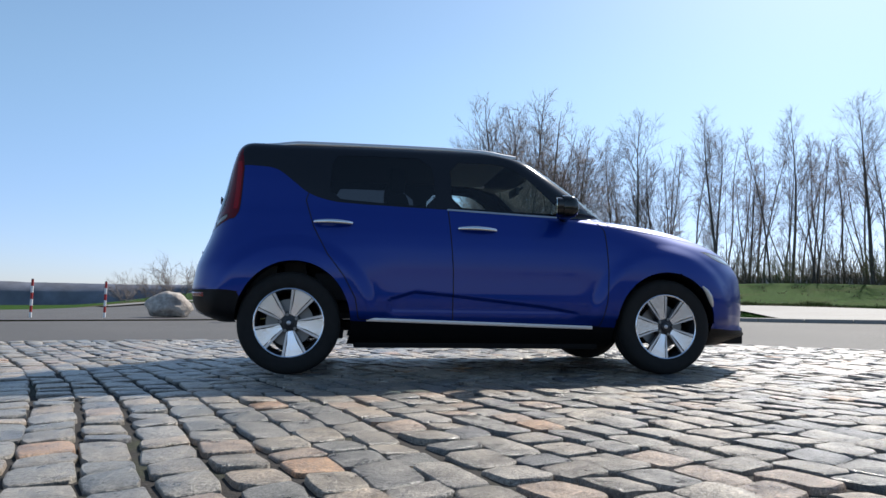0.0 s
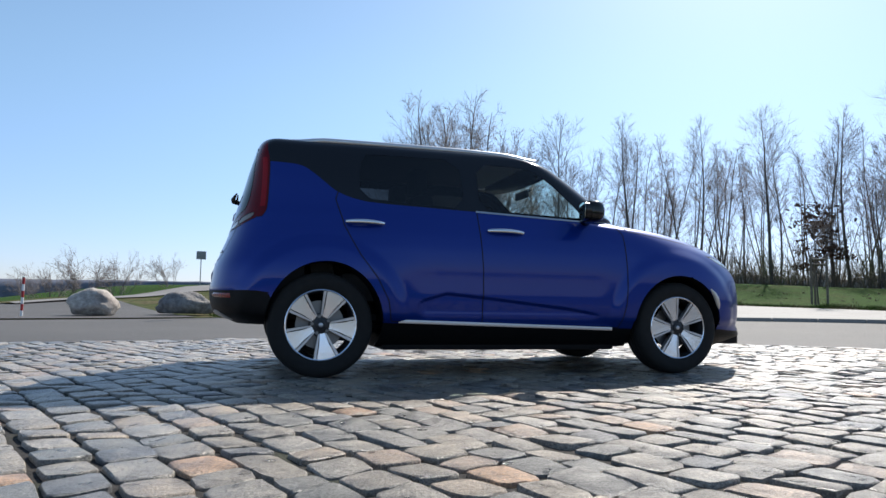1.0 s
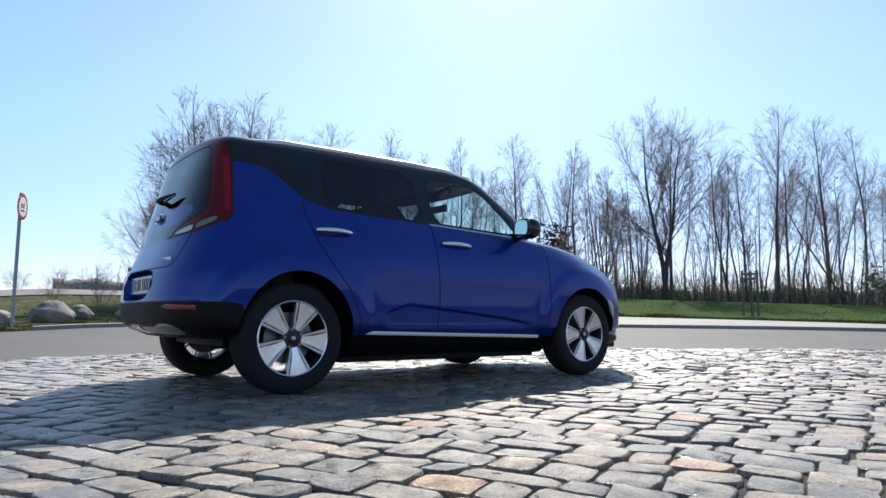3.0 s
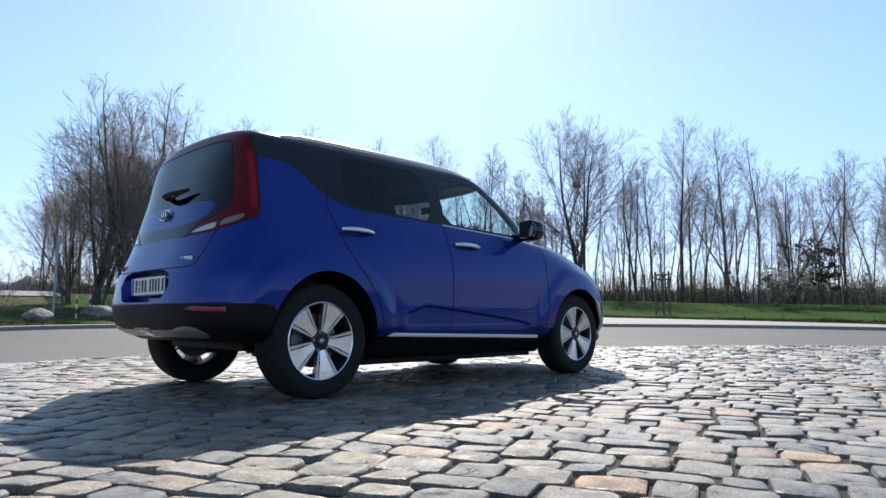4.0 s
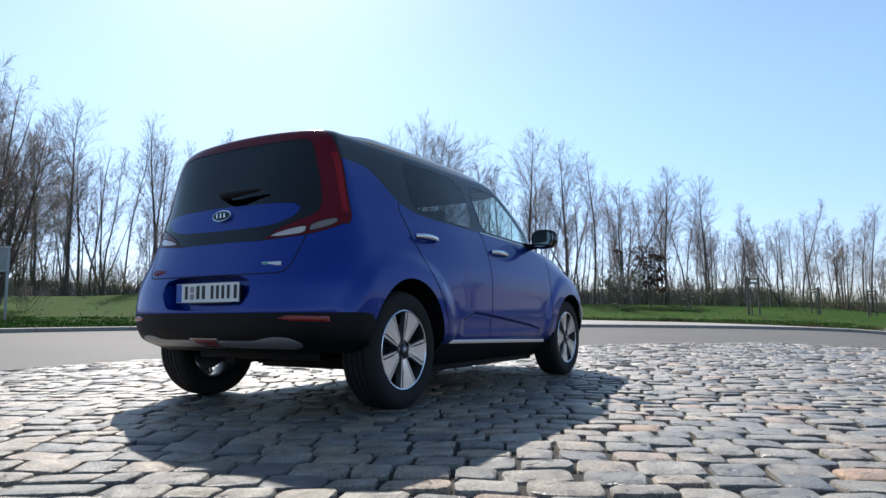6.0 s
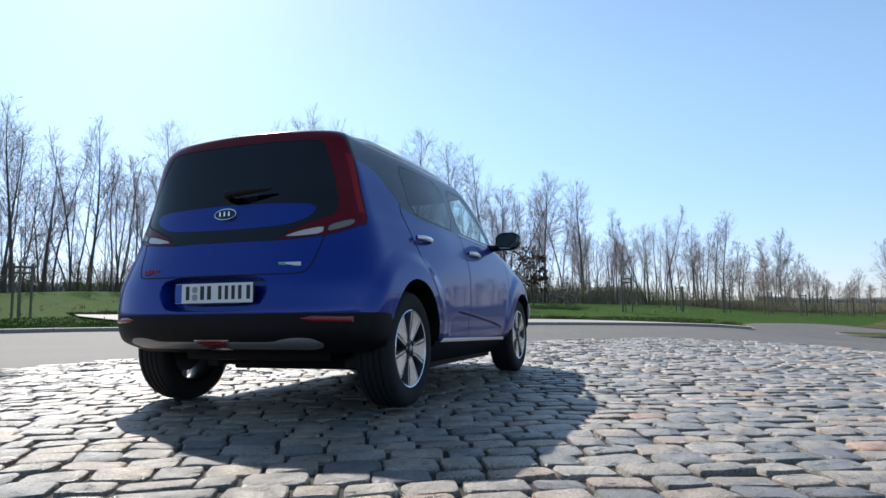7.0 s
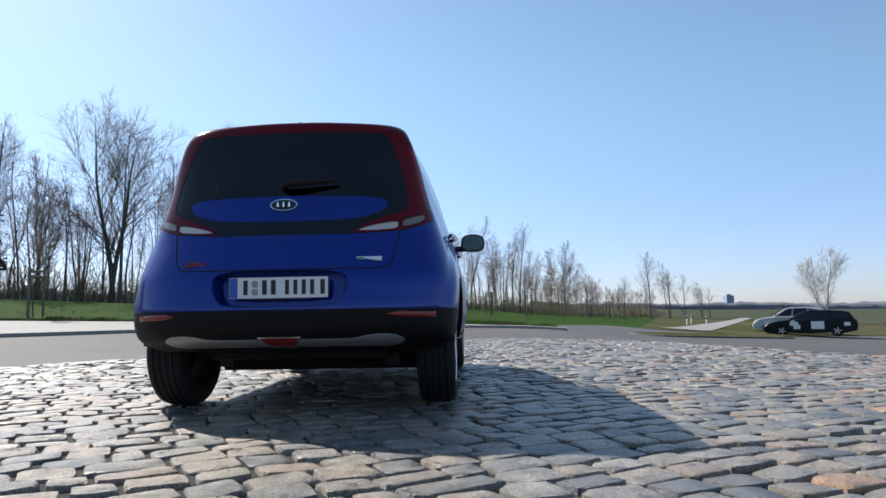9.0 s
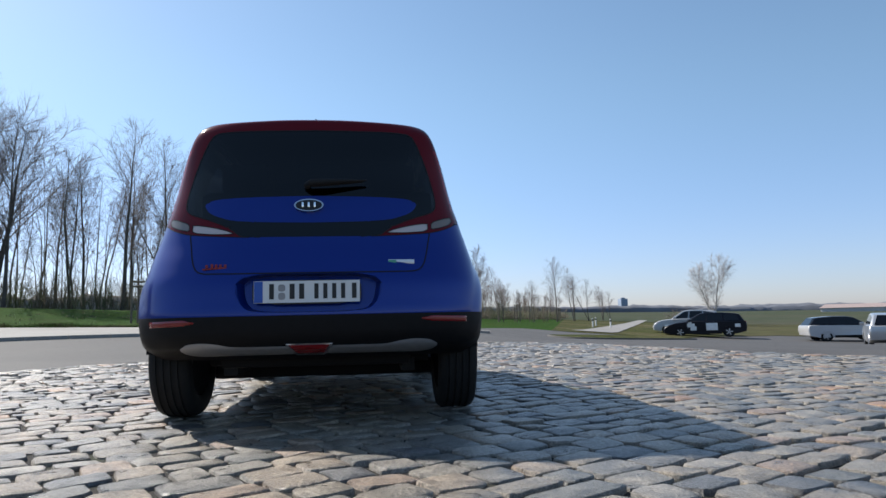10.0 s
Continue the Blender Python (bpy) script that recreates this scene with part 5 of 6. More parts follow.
bush("shrub", "spring shrub with pale yellow-green buds before the wood", 3, 33.7, 7.6, 2.0, M_TWIG, leaf=M_BUD, leaves=650)
bush("shrub", "spring shrub with pale yellow-green buds before the wood", 4, 35.8, 4.4, 1.5, M_TWIG, leaf=M_BUD, leaves=300)
bush("shrub", "leafless grey shrub above the road bank", 6, -10.0, 37.2, 2.7, M_TWIG_GREY, group="low shrubs on the bank")
for i, (x, y, s) in enumerate(((-11.6, 37.6, 1.3), (-8.4, 38.5, 1.5), (-6.0, 42, 1.2), (-.5, 44, 1.6), (2.2, 44, 1.2), (-11.5, 33, .9), (5.5, 38, 1.6), (-2.0, 45, 1.0), (8.5, 36.5, 1.7), (3.8, 40, 1.3))):
    bush("shrub", "leafless grey shrub above the road bank", 20 + i, x, y, s * (1.6 if x < -5 else 1), M_TWIG_GREY, group="low shrubs on the bank")
brown = tree_model("beech_sapling", "young beech still holding withered brown leaves", 41, 3.6, 0.9, boughs=22, lean=.8, trunk_r=.05, low=.15)
_r = np.random.default_rng(9)
_v, _f = [], []
_heads = [(_r.normal(0, .55), _r.normal(0, .55), _r.uniform(.9, 3.3), _r.uniform(.18, .42)) for _ in range(16)]
for i in range(900):
    hx, hy, hz, hr = _heads[i % len(_heads)]
    p = np.array([hx, hy, hz]) + _r.normal(0, hr, 3) * np.array([1, 1, .45])
    a, b = _r.normal(0, .05, 3), _r.normal(0, .05, 3)
    _k = len(_v)
    _v += [p - a, p + b, p + a, p - b]
    _f.append((_k, _k + 1, _k + 2, _k + 3))
tagged(mesh_object("foliage", _v, _f, M_BROWN_LEAF, brown), kind="stuff")
set_down(brown, 36.1, 6.5)
brown_young = copy_thing(brown, Matrix.Identity(4))
set_down(brown_young, 31.3, 26.5, 130, 1.35)
far_birch = tree_model("birch_tree", "bare pale birch beyond the parked cars", 51, 7.4, 1.25, bark=M_BIRCH, twig=M_TWIG_BIRCH, stems=2, boughs=62, lean=.52, trunk_r=.11, low=.16, fine=1.15)
set_down(far_birch, 62.5, -35.1, 0, .98)
bush("shrub", "dark leafless bush by the field", 61, 59.5, -29.9, 1.7, M_TWIG)
for i, (x, y, s) in enumerate(((5.0, 23.0, 1.0), (3.3, 23.6, .9), (8.6, 22.8, 1.0), (10.6, 23.8, 1.1), (6.6, 22.6, .7), (1.8, 25.5, .9))):
    bush("shrub", "low brown leafless shrub under the clump of trees", 80 + i, x, y, s, M_TWIG_PALE, group="shrubs under the clump")


# ---- roads and land farther off ----
def upper_edge(d):
    return float(np.interp(d, [82, 96, 102, 108, 113, 118], [25.6, 25.0, 23.6, 21.4, 19.6, 18.8]))


ring_sheet("road_upper", [(lambda d, k=k: upper_edge(d) + k * float(np.interp(d, [82, 104, 118], [2.8, 3.2, 4.2]))) for k in (0, .25, .5, .75, 1)], M_PALE_ROAD,
                        "pale grey road rising along the top of the bank", "road", lift=0.03, deg0=82.5, deg1=117)
bank = ring_sheet("ground_bank", [8.2, 9, 10, 11, 12, 13.5, 15, 17, 19, lambda d: max(19.1, upper_edge(d) - .02)], M_BANK, "dry green and straw grass on the bank", "ground", lift=-.02, deg0=84, deg1=110)
ring_sheet("road_bay", [8.0, 9, 10, 11, 12, 13.5, 15, 17, 18.5, lambda d: float(np.interp(d, [101, 106, 110, 114, 150], [18.6, 18.8, 19.2, 22.5, 24]))], M_ASPHALT, "grey asphalt bay rising past the boulders", "road", lift=0.0, deg0=109.5, deg1=160)
ring_sheet("ground_verge", [lambda d: float(np.interp(d, [101, 106, 110, 114, 150], [18.7, 18.9, 19.3, 22.6, 24.1])), 26, 28, 32, 40, 60, 90, 160], M_ROUGH, "rough olive and straw grass beyond the bay", "ground", lift=-.01, deg0=109.5, deg1=160)
rough = ring_sheet("ground_rough", [(lambda d, k=k: max(lot_far(d), path_far(d)) + .02 + k) for k in (0, 1, 2, 4, 7, 11, 16, 23, 32, 45, 62)], M_ROUGH, "rough olive and straw grass beyond the path", "ground", lift=-.01, deg0=-30, deg1=-16.5)
ring_sheet("ground_far", [68, 75, 90, 120, 180, 300, 600, 1400], M_FAR_GREEN, "green fields out to the horizon, greyed for haze", "ground", lift=.02, deg0=-75, deg1=-3)


def land_strip(name, pts, widths, material, lift, label, category):
    """A strip of road laid on the land along points."""
    v, f = [], []
    fine_pts, fine_w = [], []
    for (a, b), (wa, wb) in zip(zip(pts, pts[1:]), zip(widths, widths[1:])):
        for i in range(12):
            t = i / 12
            fine_pts.append((a[0] + (b[0] - a[0]) * t, a[1] + (b[1] - a[1]) * t))
            fine_w.append(wa + (wb - wa) * t)
    for i, (p, w) in enumerate(zip(fine_pts, fine_w)):
        q = fine_pts[min(i + 1, len(fine_pts) - 1)]
        o = fine_pts[max(i - 1, 0)]
        d = Vector((q[0] - o[0], q[1] - o[1])).normalized()
        for s in (-.5, -.17, .17, .5):
            x, y = p[0] - d.y * w * s, p[1] + d.x * w * s
            v.append((x, y, ground_at(x, y) + lift))
    for i in range(len(fine_pts) - 1):
        for k in range(3):
            f.append((4 * i + k, 4 * i + k + 1, 4 * i + 5 + k, 4 * i + 4 + k))
    return tagged(mesh_object(name, v, f, material), label, category, kind="structure")


# widths taper with distance to fit the camera's view of the road
land_strip("road_far", [(32, -12.0), (46, -18.6), (62, -26.1), (85, -36.6)], [2.2, 1.8, 1.4, 1.1], M_CONCRETE, 0.03, "pale country road running off to the horizon", "road")


def island():
    """The grassed traffic island with its kerb."""
    root = thing("traffic_island", (0, 0, 0), "low grassy traffic island edged with asphalt", "traffic island", kind="structure")
    n, c, d = 48, (21.6, -10.0), radians(-76)
    rings = []
    for k, z in ((1.0, -.1), (1.0, .02), (.97, .025), (.965, .022), (.6, .07), (.05, .09)):
        ring = []
        for i in range(n):
            t = 2 * math.pi * i / n
            a, b = 3.3 * k * math.cos(t), 1.5 * k * math.sin(t) * (1 - .35 * math.cos(t))
            x, y = c[0] + a * math.cos(d) - b * math.sin(d), c[1] + a * math.sin(d) + b * math.cos(d)
            ring.append((x, y, ground_at(x, y) + z))
        rings.append(ring)
    def strip(i0, i1):
        v = [p for r in rings[i0:i1 + 1] for p in r]
        f = [(j * n + i, j * n + (i + 1) % n, (j + 1) * n + (i + 1) % n, (j + 1) * n + i) for j in range(i1 - i0) for i in range(n)]
        return v, f
    v, f = strip(0, 2)
    mesh_object("kerb", v, f, M_ASPHALT, root)
    v, f = strip(3, 5)
    mesh_object("turf", v, f, M_ROUGH, root)


island()


def ridge(name, az0, az1, dist, height, seed, material, label, base=-3.0, level=None):
    """A far wooded skyline."""
    v, f = [], []
    n = 160
    noise.seed_set(seed)
    for i in range(n + 1):
        a = radians(az0 + (az1 - az0) * i / n)
        x, y = dist * math.cos(a), dist * math.sin(a)
        g = ground_at(x, y)
        h = height * (0.55 + 0.30 * noise.noise(Vector((i * .07, seed, 0))) + 0.22 * noise.noise(Vector((i * .45, seed, 3))) + .12 * noise.noise(Vector((i * 1.7, seed, 5))))
        if level:
            h = float(np.interp(math.degrees(a), [84, 100, 108, 150], level)) - g + .16 * (h - .55 * height)
        v += [(x, y, g + base), (x, y, g + h * .6), (x * 1.02, y * 1.02, g + h)]
    for i in range(n):
        for k in range(2):
            f.append((3 * i + k, 3 * i + 3 + k, 3 * i + 4 + k, 3 * i + 1 + k))
    return tagged(mesh_object(name, v, f, material), label, "woods", kind="structure")


ridge("backdrop_hills", 84, 165, 900, 16, 3, M_HILL, "far wooded hills coloured blue for haze", -12, [30, 27, 24.3, 24.3])
ridge("backdrop_woods", -75, -5, 520, 8.0, 8, M_HAZY_WOODS, "far line of woods with haze in its colour")
ridge("backdrop_ridge", -75, -12, 900, 12, 11, M_HAZY_WOODS, "far ridge with haze in its colour")


def tower_block():
    """The far block of flats on the skyline, haze put into its colours."""
    root = thing("tower_block", (556, -211, ground_at(556, -211) - 1), "far tower block on the skyline, coloured grey-blue for haze", "building")
    bm = bmesh.new()
    box(bm, -4, 4, -2.9, 2.9, 0, 12.5, .1)
    part("wall", bm, mat("hazy_render", (.26, .32, .42), .9, noise_scale=.3, noise_amount=.15), root, smooth=False)
    bm = bmesh.new()
    box(bm, -1.5, 1.5, -1.5, 1.5, 12.5, 13.5, .1)
    part("roof_house", bm, mat("hazy_roof", (.2, .24, .3), .9), root, smooth=False)
    wm = mat("hazy_window", (.22, .28, .38), .5)
    for k in range(7):
        bm = bmesh.new()
        box(bm, -4.15, -3.95, -2.5, 2.5, 1 + 1.6 * k, 1.8 + 1.6 * k)
        part("window_band", bm, wm, root, smooth=False)


tower_block()
field = ring_sheet("ground_field", [(lambda d, k=k: lot_far(d) + .02 + k) for k in (0, 3, 7, 12, 18, 25, 34)], M_FIELD, "straw-coloured rough grass beyond the parked cars", "ground", lift=.0, deg0=-75, deg1=-28.5)
ridge("backdrop_forest", 2, 84, 86, 3.4, 21, M_FOREST, "dense brown depth of the bare wood")


def hall():
    """The long low halls with red roofs far off, their colours dulled for haze."""
    for i, (x, y, ln) in enumerate(((236, -183, 22), (226, -198, 18))):
        root = thing("hall", (x, y, ground_at(x, y) - .1), "far long low building with a red tiled roof", "building", "far red-roofed halls", turn=-55 + 90)
        bm = bmesh.new()
        box(bm, -ln / 2, ln / 2, -5, 5, -1.5, 1.7)
        part("wall", bm, mat("hazy_white_wall", (.40, .41, .43), .9, noise_scale=2, noise_amount=.1), root, smooth=False)
        bm = bmesh.new()
        vs = [bm.verts.new(c) for c in ((-ln / 2 - .4, -5.5, 1.65), (ln / 2 + .4, -5.5, 1.65), (ln / 2 + .4, 5.5, 1.65), (-ln / 2 - .4, 5.5, 1.65), (-ln / 2, 0, 3.1), (ln / 2, 0, 3.1))]
        for q in ((0, 1, 5, 4), (2, 3, 4, 5), (1, 2, 5), (3, 0, 4), (3, 2, 1, 0)):
            bm.faces.new([vs[j] for j in q])
        part("roof", bm, mat("hazy_red_tiles", (.30, .235, .22), .9, noise_scale=2, noise_amount=.2), root, smooth=False)


hall()


# ---- posts, signs, boulders, tree guards ----
def ball_rock(name, label, seed, x, y, size, material, turn=0.0, sink=.12):
    """A boulder: a lumpy, partly flattened mass sunk into the ground."""
    bm = bmesh.new()
    bmesh.ops.create_icosphere(bm, subdivisions=4, radius=1)
    off = Vector((seed * 3.1, seed * 1.7, 0))
    for v in bm.verts:
        c = v.co.copy()
        k = 1 + .28 * noise.noise(c * .9 + off) + .12 * noise.noise(c * 2.3 + off) + .05 * noise.noise(c * 6 + off)
        facet = 1 - .10 * abs(noise.noise(c * 1.5 + off * 2))
        for q in range(7):
            w = Vector((math.sin(seed * 5.3 + q * 2.4), math.cos(seed * 3.1 + q * 1.9), .8 * math.sin(seed + q * 1.3))).normalized()
            over = (c * k).dot(w) - .80
            if over > 0:
                k -= over * .75
        v.co = Vector((c.x * k * size[0] * facet, c.y * k * size[1] * facet, max(c.z * k * size[2], -.55 * size[2])))
    me = bpy.data.meshes.new(name)
    bm.to_mesh(me)
    bm.free()
    me.materials.append(material)
    me.shade_smooth()
    ob = new(name, me)
    ob.matrix_basis = Matrix.Translation((x, y, ground_at(x, y) + .09 + size[2] * .5 - sink * size[2])) @ Matrix.Rotation(radians(turn), 4, "Z")
    return tagged(ob, label, "boulder", "boulders along the verge")


ball_rock("boulder", "large pale angular granite boulder at the road edge", 1, -4.3, 13.4, (.64, .46, .42), M_BOULDER_PALE, 10)
ball_rock("boulder", "large grey rounded boulder on the verge", 2, -2.2, 14.0, (.75, .5, .36), M_BOULDER_DARK, -8)
ball_rock("boulder", "small brown boulder on the verge", 3, -.5, 14.3, (.34, .3, .25), M_BOULDER, 30)
ball_rock("boulder", "large grey boulder with pale streaks on the verge", 5, .65, 15.1, (.58, .45, .36), M_BOULDER_DARK, 20)
ball_rock("boulder", "dark grey boulder on the verge", 7, 1.5, 16.4, (.42, .36, .26), M_BOULDER_DARK, 60)
ball_rock("boulder", "brown rounded boulder on the verge", 8, 2.65, 15.9, (.40, .34, .22), M_BOULDER_DARK, 60)
ball_rock("boulder", "low flat grey boulder in the grass", 9, 4.95, 18.3, (.55, .40, .26), M_BOULDER_DARK, 0)


def striped_post(x, y, top, lean=0.0):
    """A round marker post with red and white bands."""
    h = top
    root = thing("marker_post", (x, y, ground_at(x, y) - .03), "red and white banded marker post beside the road", "post", "banded marker posts", turn=lean)
    n = 6
    for i in range(n):
        bm = bmesh.new()
        r = .029
        tube(bm, [(0, 0, h * i / n), (0, 0, h * (i + 1) / n - .002)], r, 14)
        part("band", bm, M_RED if (n - 1 - i) % 2 == 0 else M_WHITE, root, "red band" if (n - 1 - i) % 2 == 0 else "white band")
    bm = bmesh.new()
    tube(bm, [(0, 0, h), (0, 0, h + .012), (0, 0, h + .02)], [.029, .025, .01], 14)
    part("cap", bm, M_BLACK, root)


striped_post(-7.2, 12.15, .95)
striped_post(-5.7, 12.7, .93)
striped_post(4.5, 19.1, .93)
striped_post(4.85, 19.0, .93)


def round_sign(x, y, height, facing):
    root = thing("road_sign", (x, y, ground_at(x, y) + .03), "round white prohibition sign with red rim on a steel pole", "road sign", turn=facing)
    bm = bmesh.new()
    tube(bm, [(0, 0, -.1), (0, 0, height)], .038, 14)
    part("pole", bm, M_STEEL, root)
    for nm, r, yy, m in (("panel", .30, -.05, M_RED), ("face", .225, -.054, M_WHITE)):
        bm = bmesh.new()
        n = 48
        vs = [bm.verts.new((r * math.cos(2 * math.pi * i / n), yy, height - .32 + r * math.sin(2 * math.pi * i / n))) for i in range(n)]
        f = bm.faces.new(vs)
        e = bmesh.ops.extrude_face_region(bm, geom=[f])
        for v in e["geom"]:
            if isinstance(v, bmesh.types.BMVert):
                v.co.y += .004 if nm == "face" else .010
        part(nm, bm, m, root)
    for dx, dz, w, h in ((-.07, .02, .05, .10), (.05, .03, .05, .12), (0, -.09, .22, .03)):
        bm = bmesh.new()
        box(bm, dx - w / 2, dx + w / 2, -.058, -.055, height - .32 + dz - h / 2, height - .32 + dz + h / 2)
        part("mark", bm, M_BLACK, root)


round_sign(-.34, 13.2, 3.06, 66)


def plain_sign():
    x, y = -3.85, 39.8
    root = thing("road_sign", (x, y, ground_at(x, y)), "grey square sign on a thin pole above the bank", "road sign", turn=5)
    bm = bmesh.new()
    tube(bm, [(0, 0, -.1), (0, 0, 2.1)], .03, 10)
    part("pole", bm, M_STEEL, root)
    bm = bmesh.new()
    box(bm, -.29, .29, -.06, -.045, 1.60, 2.12, .005)
    part("panel", bm, M_SIGN_BACK, root)


plain_sign()


def notice_board():
    x, y = 7.45, 20.2
    root = thing("notice_board", (x, y, ground_at(x, y)), "blue notice board on two posts in front of bare trees", "notice board", turn=-25)
    for sx in (-.56, .56):
        bm = bmesh.new()
        box(bm, sx - .04, sx + .04, -.04, .04, -.1, 2.30, .008)
        part("post", bm, M_STEEL, root)
    for z in (1.50, 2.25):
        bm = bmesh.new()
        box(bm, -.60, .60, -.05, .05, z - .035, z + .035, .008)
        part("rail", bm, M_STEEL, root)
    for x0, x1, m in ((-.52, 0.0, M_BOARD), (.03, .52, M_SIGN_BACK)):
        bm = bmesh.new()
        box(bm, x0, x1, -.03, .01, 1.54, 2.21, .004)
        part("panel", bm, m, root)


notice_board()
bm = bmesh.new()
tube(bm, [(0, 0, -.1), (.02, 0, 2.6)], .04, 10)
_pole = part("lamp_pole", bm, M_STEEL)
_pole.matrix_basis = Matrix.Translation((3.9, 19.3, ground_at(3.9, 19.3)))
tagged(_pole, "slim dark steel pole beside the clump of trees", "pole")


def tree_guard():
    """A young tree between three posts joined by rails."""
    root = thing("staked_tree", (0, 0, 0), "young bare tree held between wooden stakes with rails", "tree", "staked young trees along the path")
    pts = [(.32 * math.cos(a), .32 * math.sin(a)) for a in (.4, .4 + 2 * math.pi / 3, .4 + 4 * math.pi / 3)]
    for px, py in pts:
        bm = bmesh.new()
        tube(bm, [(px, py, -.1), (px, py, 1.75)], .045, 10)
        part("stake", bm, M_WOOD, root)
    for (ax, ay), (bx, by) in zip(pts, pts[1:] + pts[:1]):
        for z in (1.62, 1.42):
            bm = bmesh.new()
            tube(bm, [(ax, ay, z), (bx, by, z)], .035, 8)
            part("rail", bm, M_WOOD, root)
    t, c = tree_parts(71, 3.1, .8, boughs=12, lean=.6, trunk_r=.03, low=.55, fine=.7)
    mesh_object("trunk", t.v, t.f, M_BARK, root)
    mesh_object("crown", c.v, c.f, M_TWIG, root)
    return root


guard = tree_guard()
set_down(guard, 24.9, 9.6, 0, 1.0, 0, .08)
for x, y, a in ((20.25, 15.5, 40), (12.7, 19.0, 80), (32.1, 0.75, 10), (34.2, -1.9, 60), (36.2, -4.2, 120), (39.0, -6.6, 30), (41.7, -8.7, 0), (45.5, -10.7, 90), (49.5, -12.8, 50), (54, -15, 20), (59, -17.6, 70)):
    set_down(copy_thing(guard, Matrix.Identity(4)), x, y, a, 1.0 if x < 33 else .72, 0, .08)


def delineator(x, y):
    root = thing("delineator_post", (x, y, ground_at(x, y)), "white roadside delineator post with a black band", "post", "delineator posts by the road")
    bm = bmesh.new()
    box(bm, -.05, .05, -.04, .04, -.05, .45, .012)
    part("post", bm, M_WHITE, root)
    bm = bmesh.new()
    box(bm, -.054, .054, -.044, .044, .45, .58, .012)
    part("band", bm, M_BLACK, root)
    bm = bmesh.new()
    box(bm, -.05, .05, -.04, .04, .58, .66, .012)
    part("cap", bm, M_WHITE, root)


for x, y in ((44.0, -16.0), (44.7, -17.6), (49.0, -17.9)):
    delineator(x, y)


# ---- parked cars ----
def parked_car(at, heading, label, paint, profile, cabin, panes, length, patches=False, top_paint=None, clad=False):
    """A parked car: lower body with wheel arches, cabin with separate panes, wheels, lamps, mirrors."""
    root = thing("parked_car", at, label, "car", "cars parked on the asphalt", turn=heading)
    wb0, wb1, half = -.29 * length, .295 * length, .90
    low = min(z for x, z in profile)
    arched = [p for p in profile if not (p[1] <= low + .12 and abs(p[0]) < .44 * length)]
    k = next(i for i, (a, b) in enumerate(zip(arched, arched[1:] + arched[:1])) if a[0] > 0 > b[0] and a[1] < .5)
    under = []
    for cx in (wb1, wb0):
        under.append((cx + .40, low))
        under += [(cx + .38 * math.cos(t), .33 + .37 * math.sin(t)) for t in np.linspace(.05, math.pi - .05, 11)]
        under.append((cx - .40, low))
    arched = arched[:k + 1] + under + arched[k + 1:]

    def shell(outline, name, m, side):
        """Profile carried across; side(z) is the half width at a height; the edge is rounded off."""
        bm = bmesh.new()
        rows = []
        for s, q in ((-1, 0), (-1, 1), (-1, 2), (1, 2), (1, 1), (1, 0)):
            shrink, inset, drop = ((.975, 0.0, .028), (.992, .030, .010), (1.0, .10, 0.0))[q]
            rows.append([bm.verts.new((x * shrink, s * (side(z) - inset), z - drop * (z > .5))) for x, z in outline])
        n = len(outline)
        for a, b in zip(rows, rows[1:]):
            for i in range(n):
                j = (i + 1) % n
                bm.faces.new((a[i], a[j], b[j], b[i]))
        for r in (rows[0], rows[-1][::-1]):
            f = bm.faces.new(r)
            bmesh.ops.triangulate(bm, faces=[f])
        return part(name, bm, m, root)
    belt = cabin[0][1]
    shell(arched, "body", paint, lambda z: half - .10 * max(0, z - .75) - .12 * max(0, .5 - z))
    shell(cabin, "cabin", top_paint or paint, lambda z: half - .07 - .30 * max(0, z - belt))
    for pane in panes:
        for s in (-1, 1):
            bm = bmesh.new()
            vs = [bm.verts.new((x, s * (half - .07 - .30 * max(0, z + .028 - belt) + .006), z)) for x, z in pane]
            bm.faces.new(vs)
            part("side_window", bm, M_GLOSS_BLACK, root)
    top = max(z for x, z in cabin)
    for name, a, b in (("rear_window", cabin[0], cabin[1]), ("windscreen", cabin[-1], cabin[-2])):
        sx = -1 if name == "rear_window" else 1
        bm = bmesh.new()
        vs = []
        for (x, z), f in ((a, .96), (b, .90)):
            for s in (-1, 1):
                xx, zz = x + sx * .012, z + .012
                vs.append(bm.verts.new((xx, s * f * (half - .20 - .30 * max(0, z - belt)), zz)))
        bm.faces.new((vs[0], vs[1], vs[3], vs[2]))
        part(name, bm, M_GLOSS_BLACK, root)
    for cx in (wb0, wb1):
        for s in (-1, 1):
            w = new("wheel")
            w.parent = root
            w.matrix_basis = Matrix.Translation((cx, s * (half - .115), .32)) @ (Matrix.Identity(4) if s < 0 else Matrix.Rotation(math.pi, 4, "Z"))
            bm = bmesh.new()
            lathe(bm, [(.20, -.10), (.29, -.105), (.32, -.08), (.32, .08), (.29, .105), (.20, .10)], 32)
            part("tyre", bm, M_TYRE, w)
            bm = bmesh.new()
            lathe(bm, [(.0, -.06), (.20, -.05), (.21, -.10)], 24)
            part("rim", bm, M_RIM_DARK, w)
            for q in range(5):
                bm = bmesh.new()
                box(bm, .02, .20, -.105, -.075, -.026, .026, .004, Matrix.Rotation(2 * math.pi * q / 5 + cx, 4, "Y"))
                part("spoke", bm, M_SATIN, w)
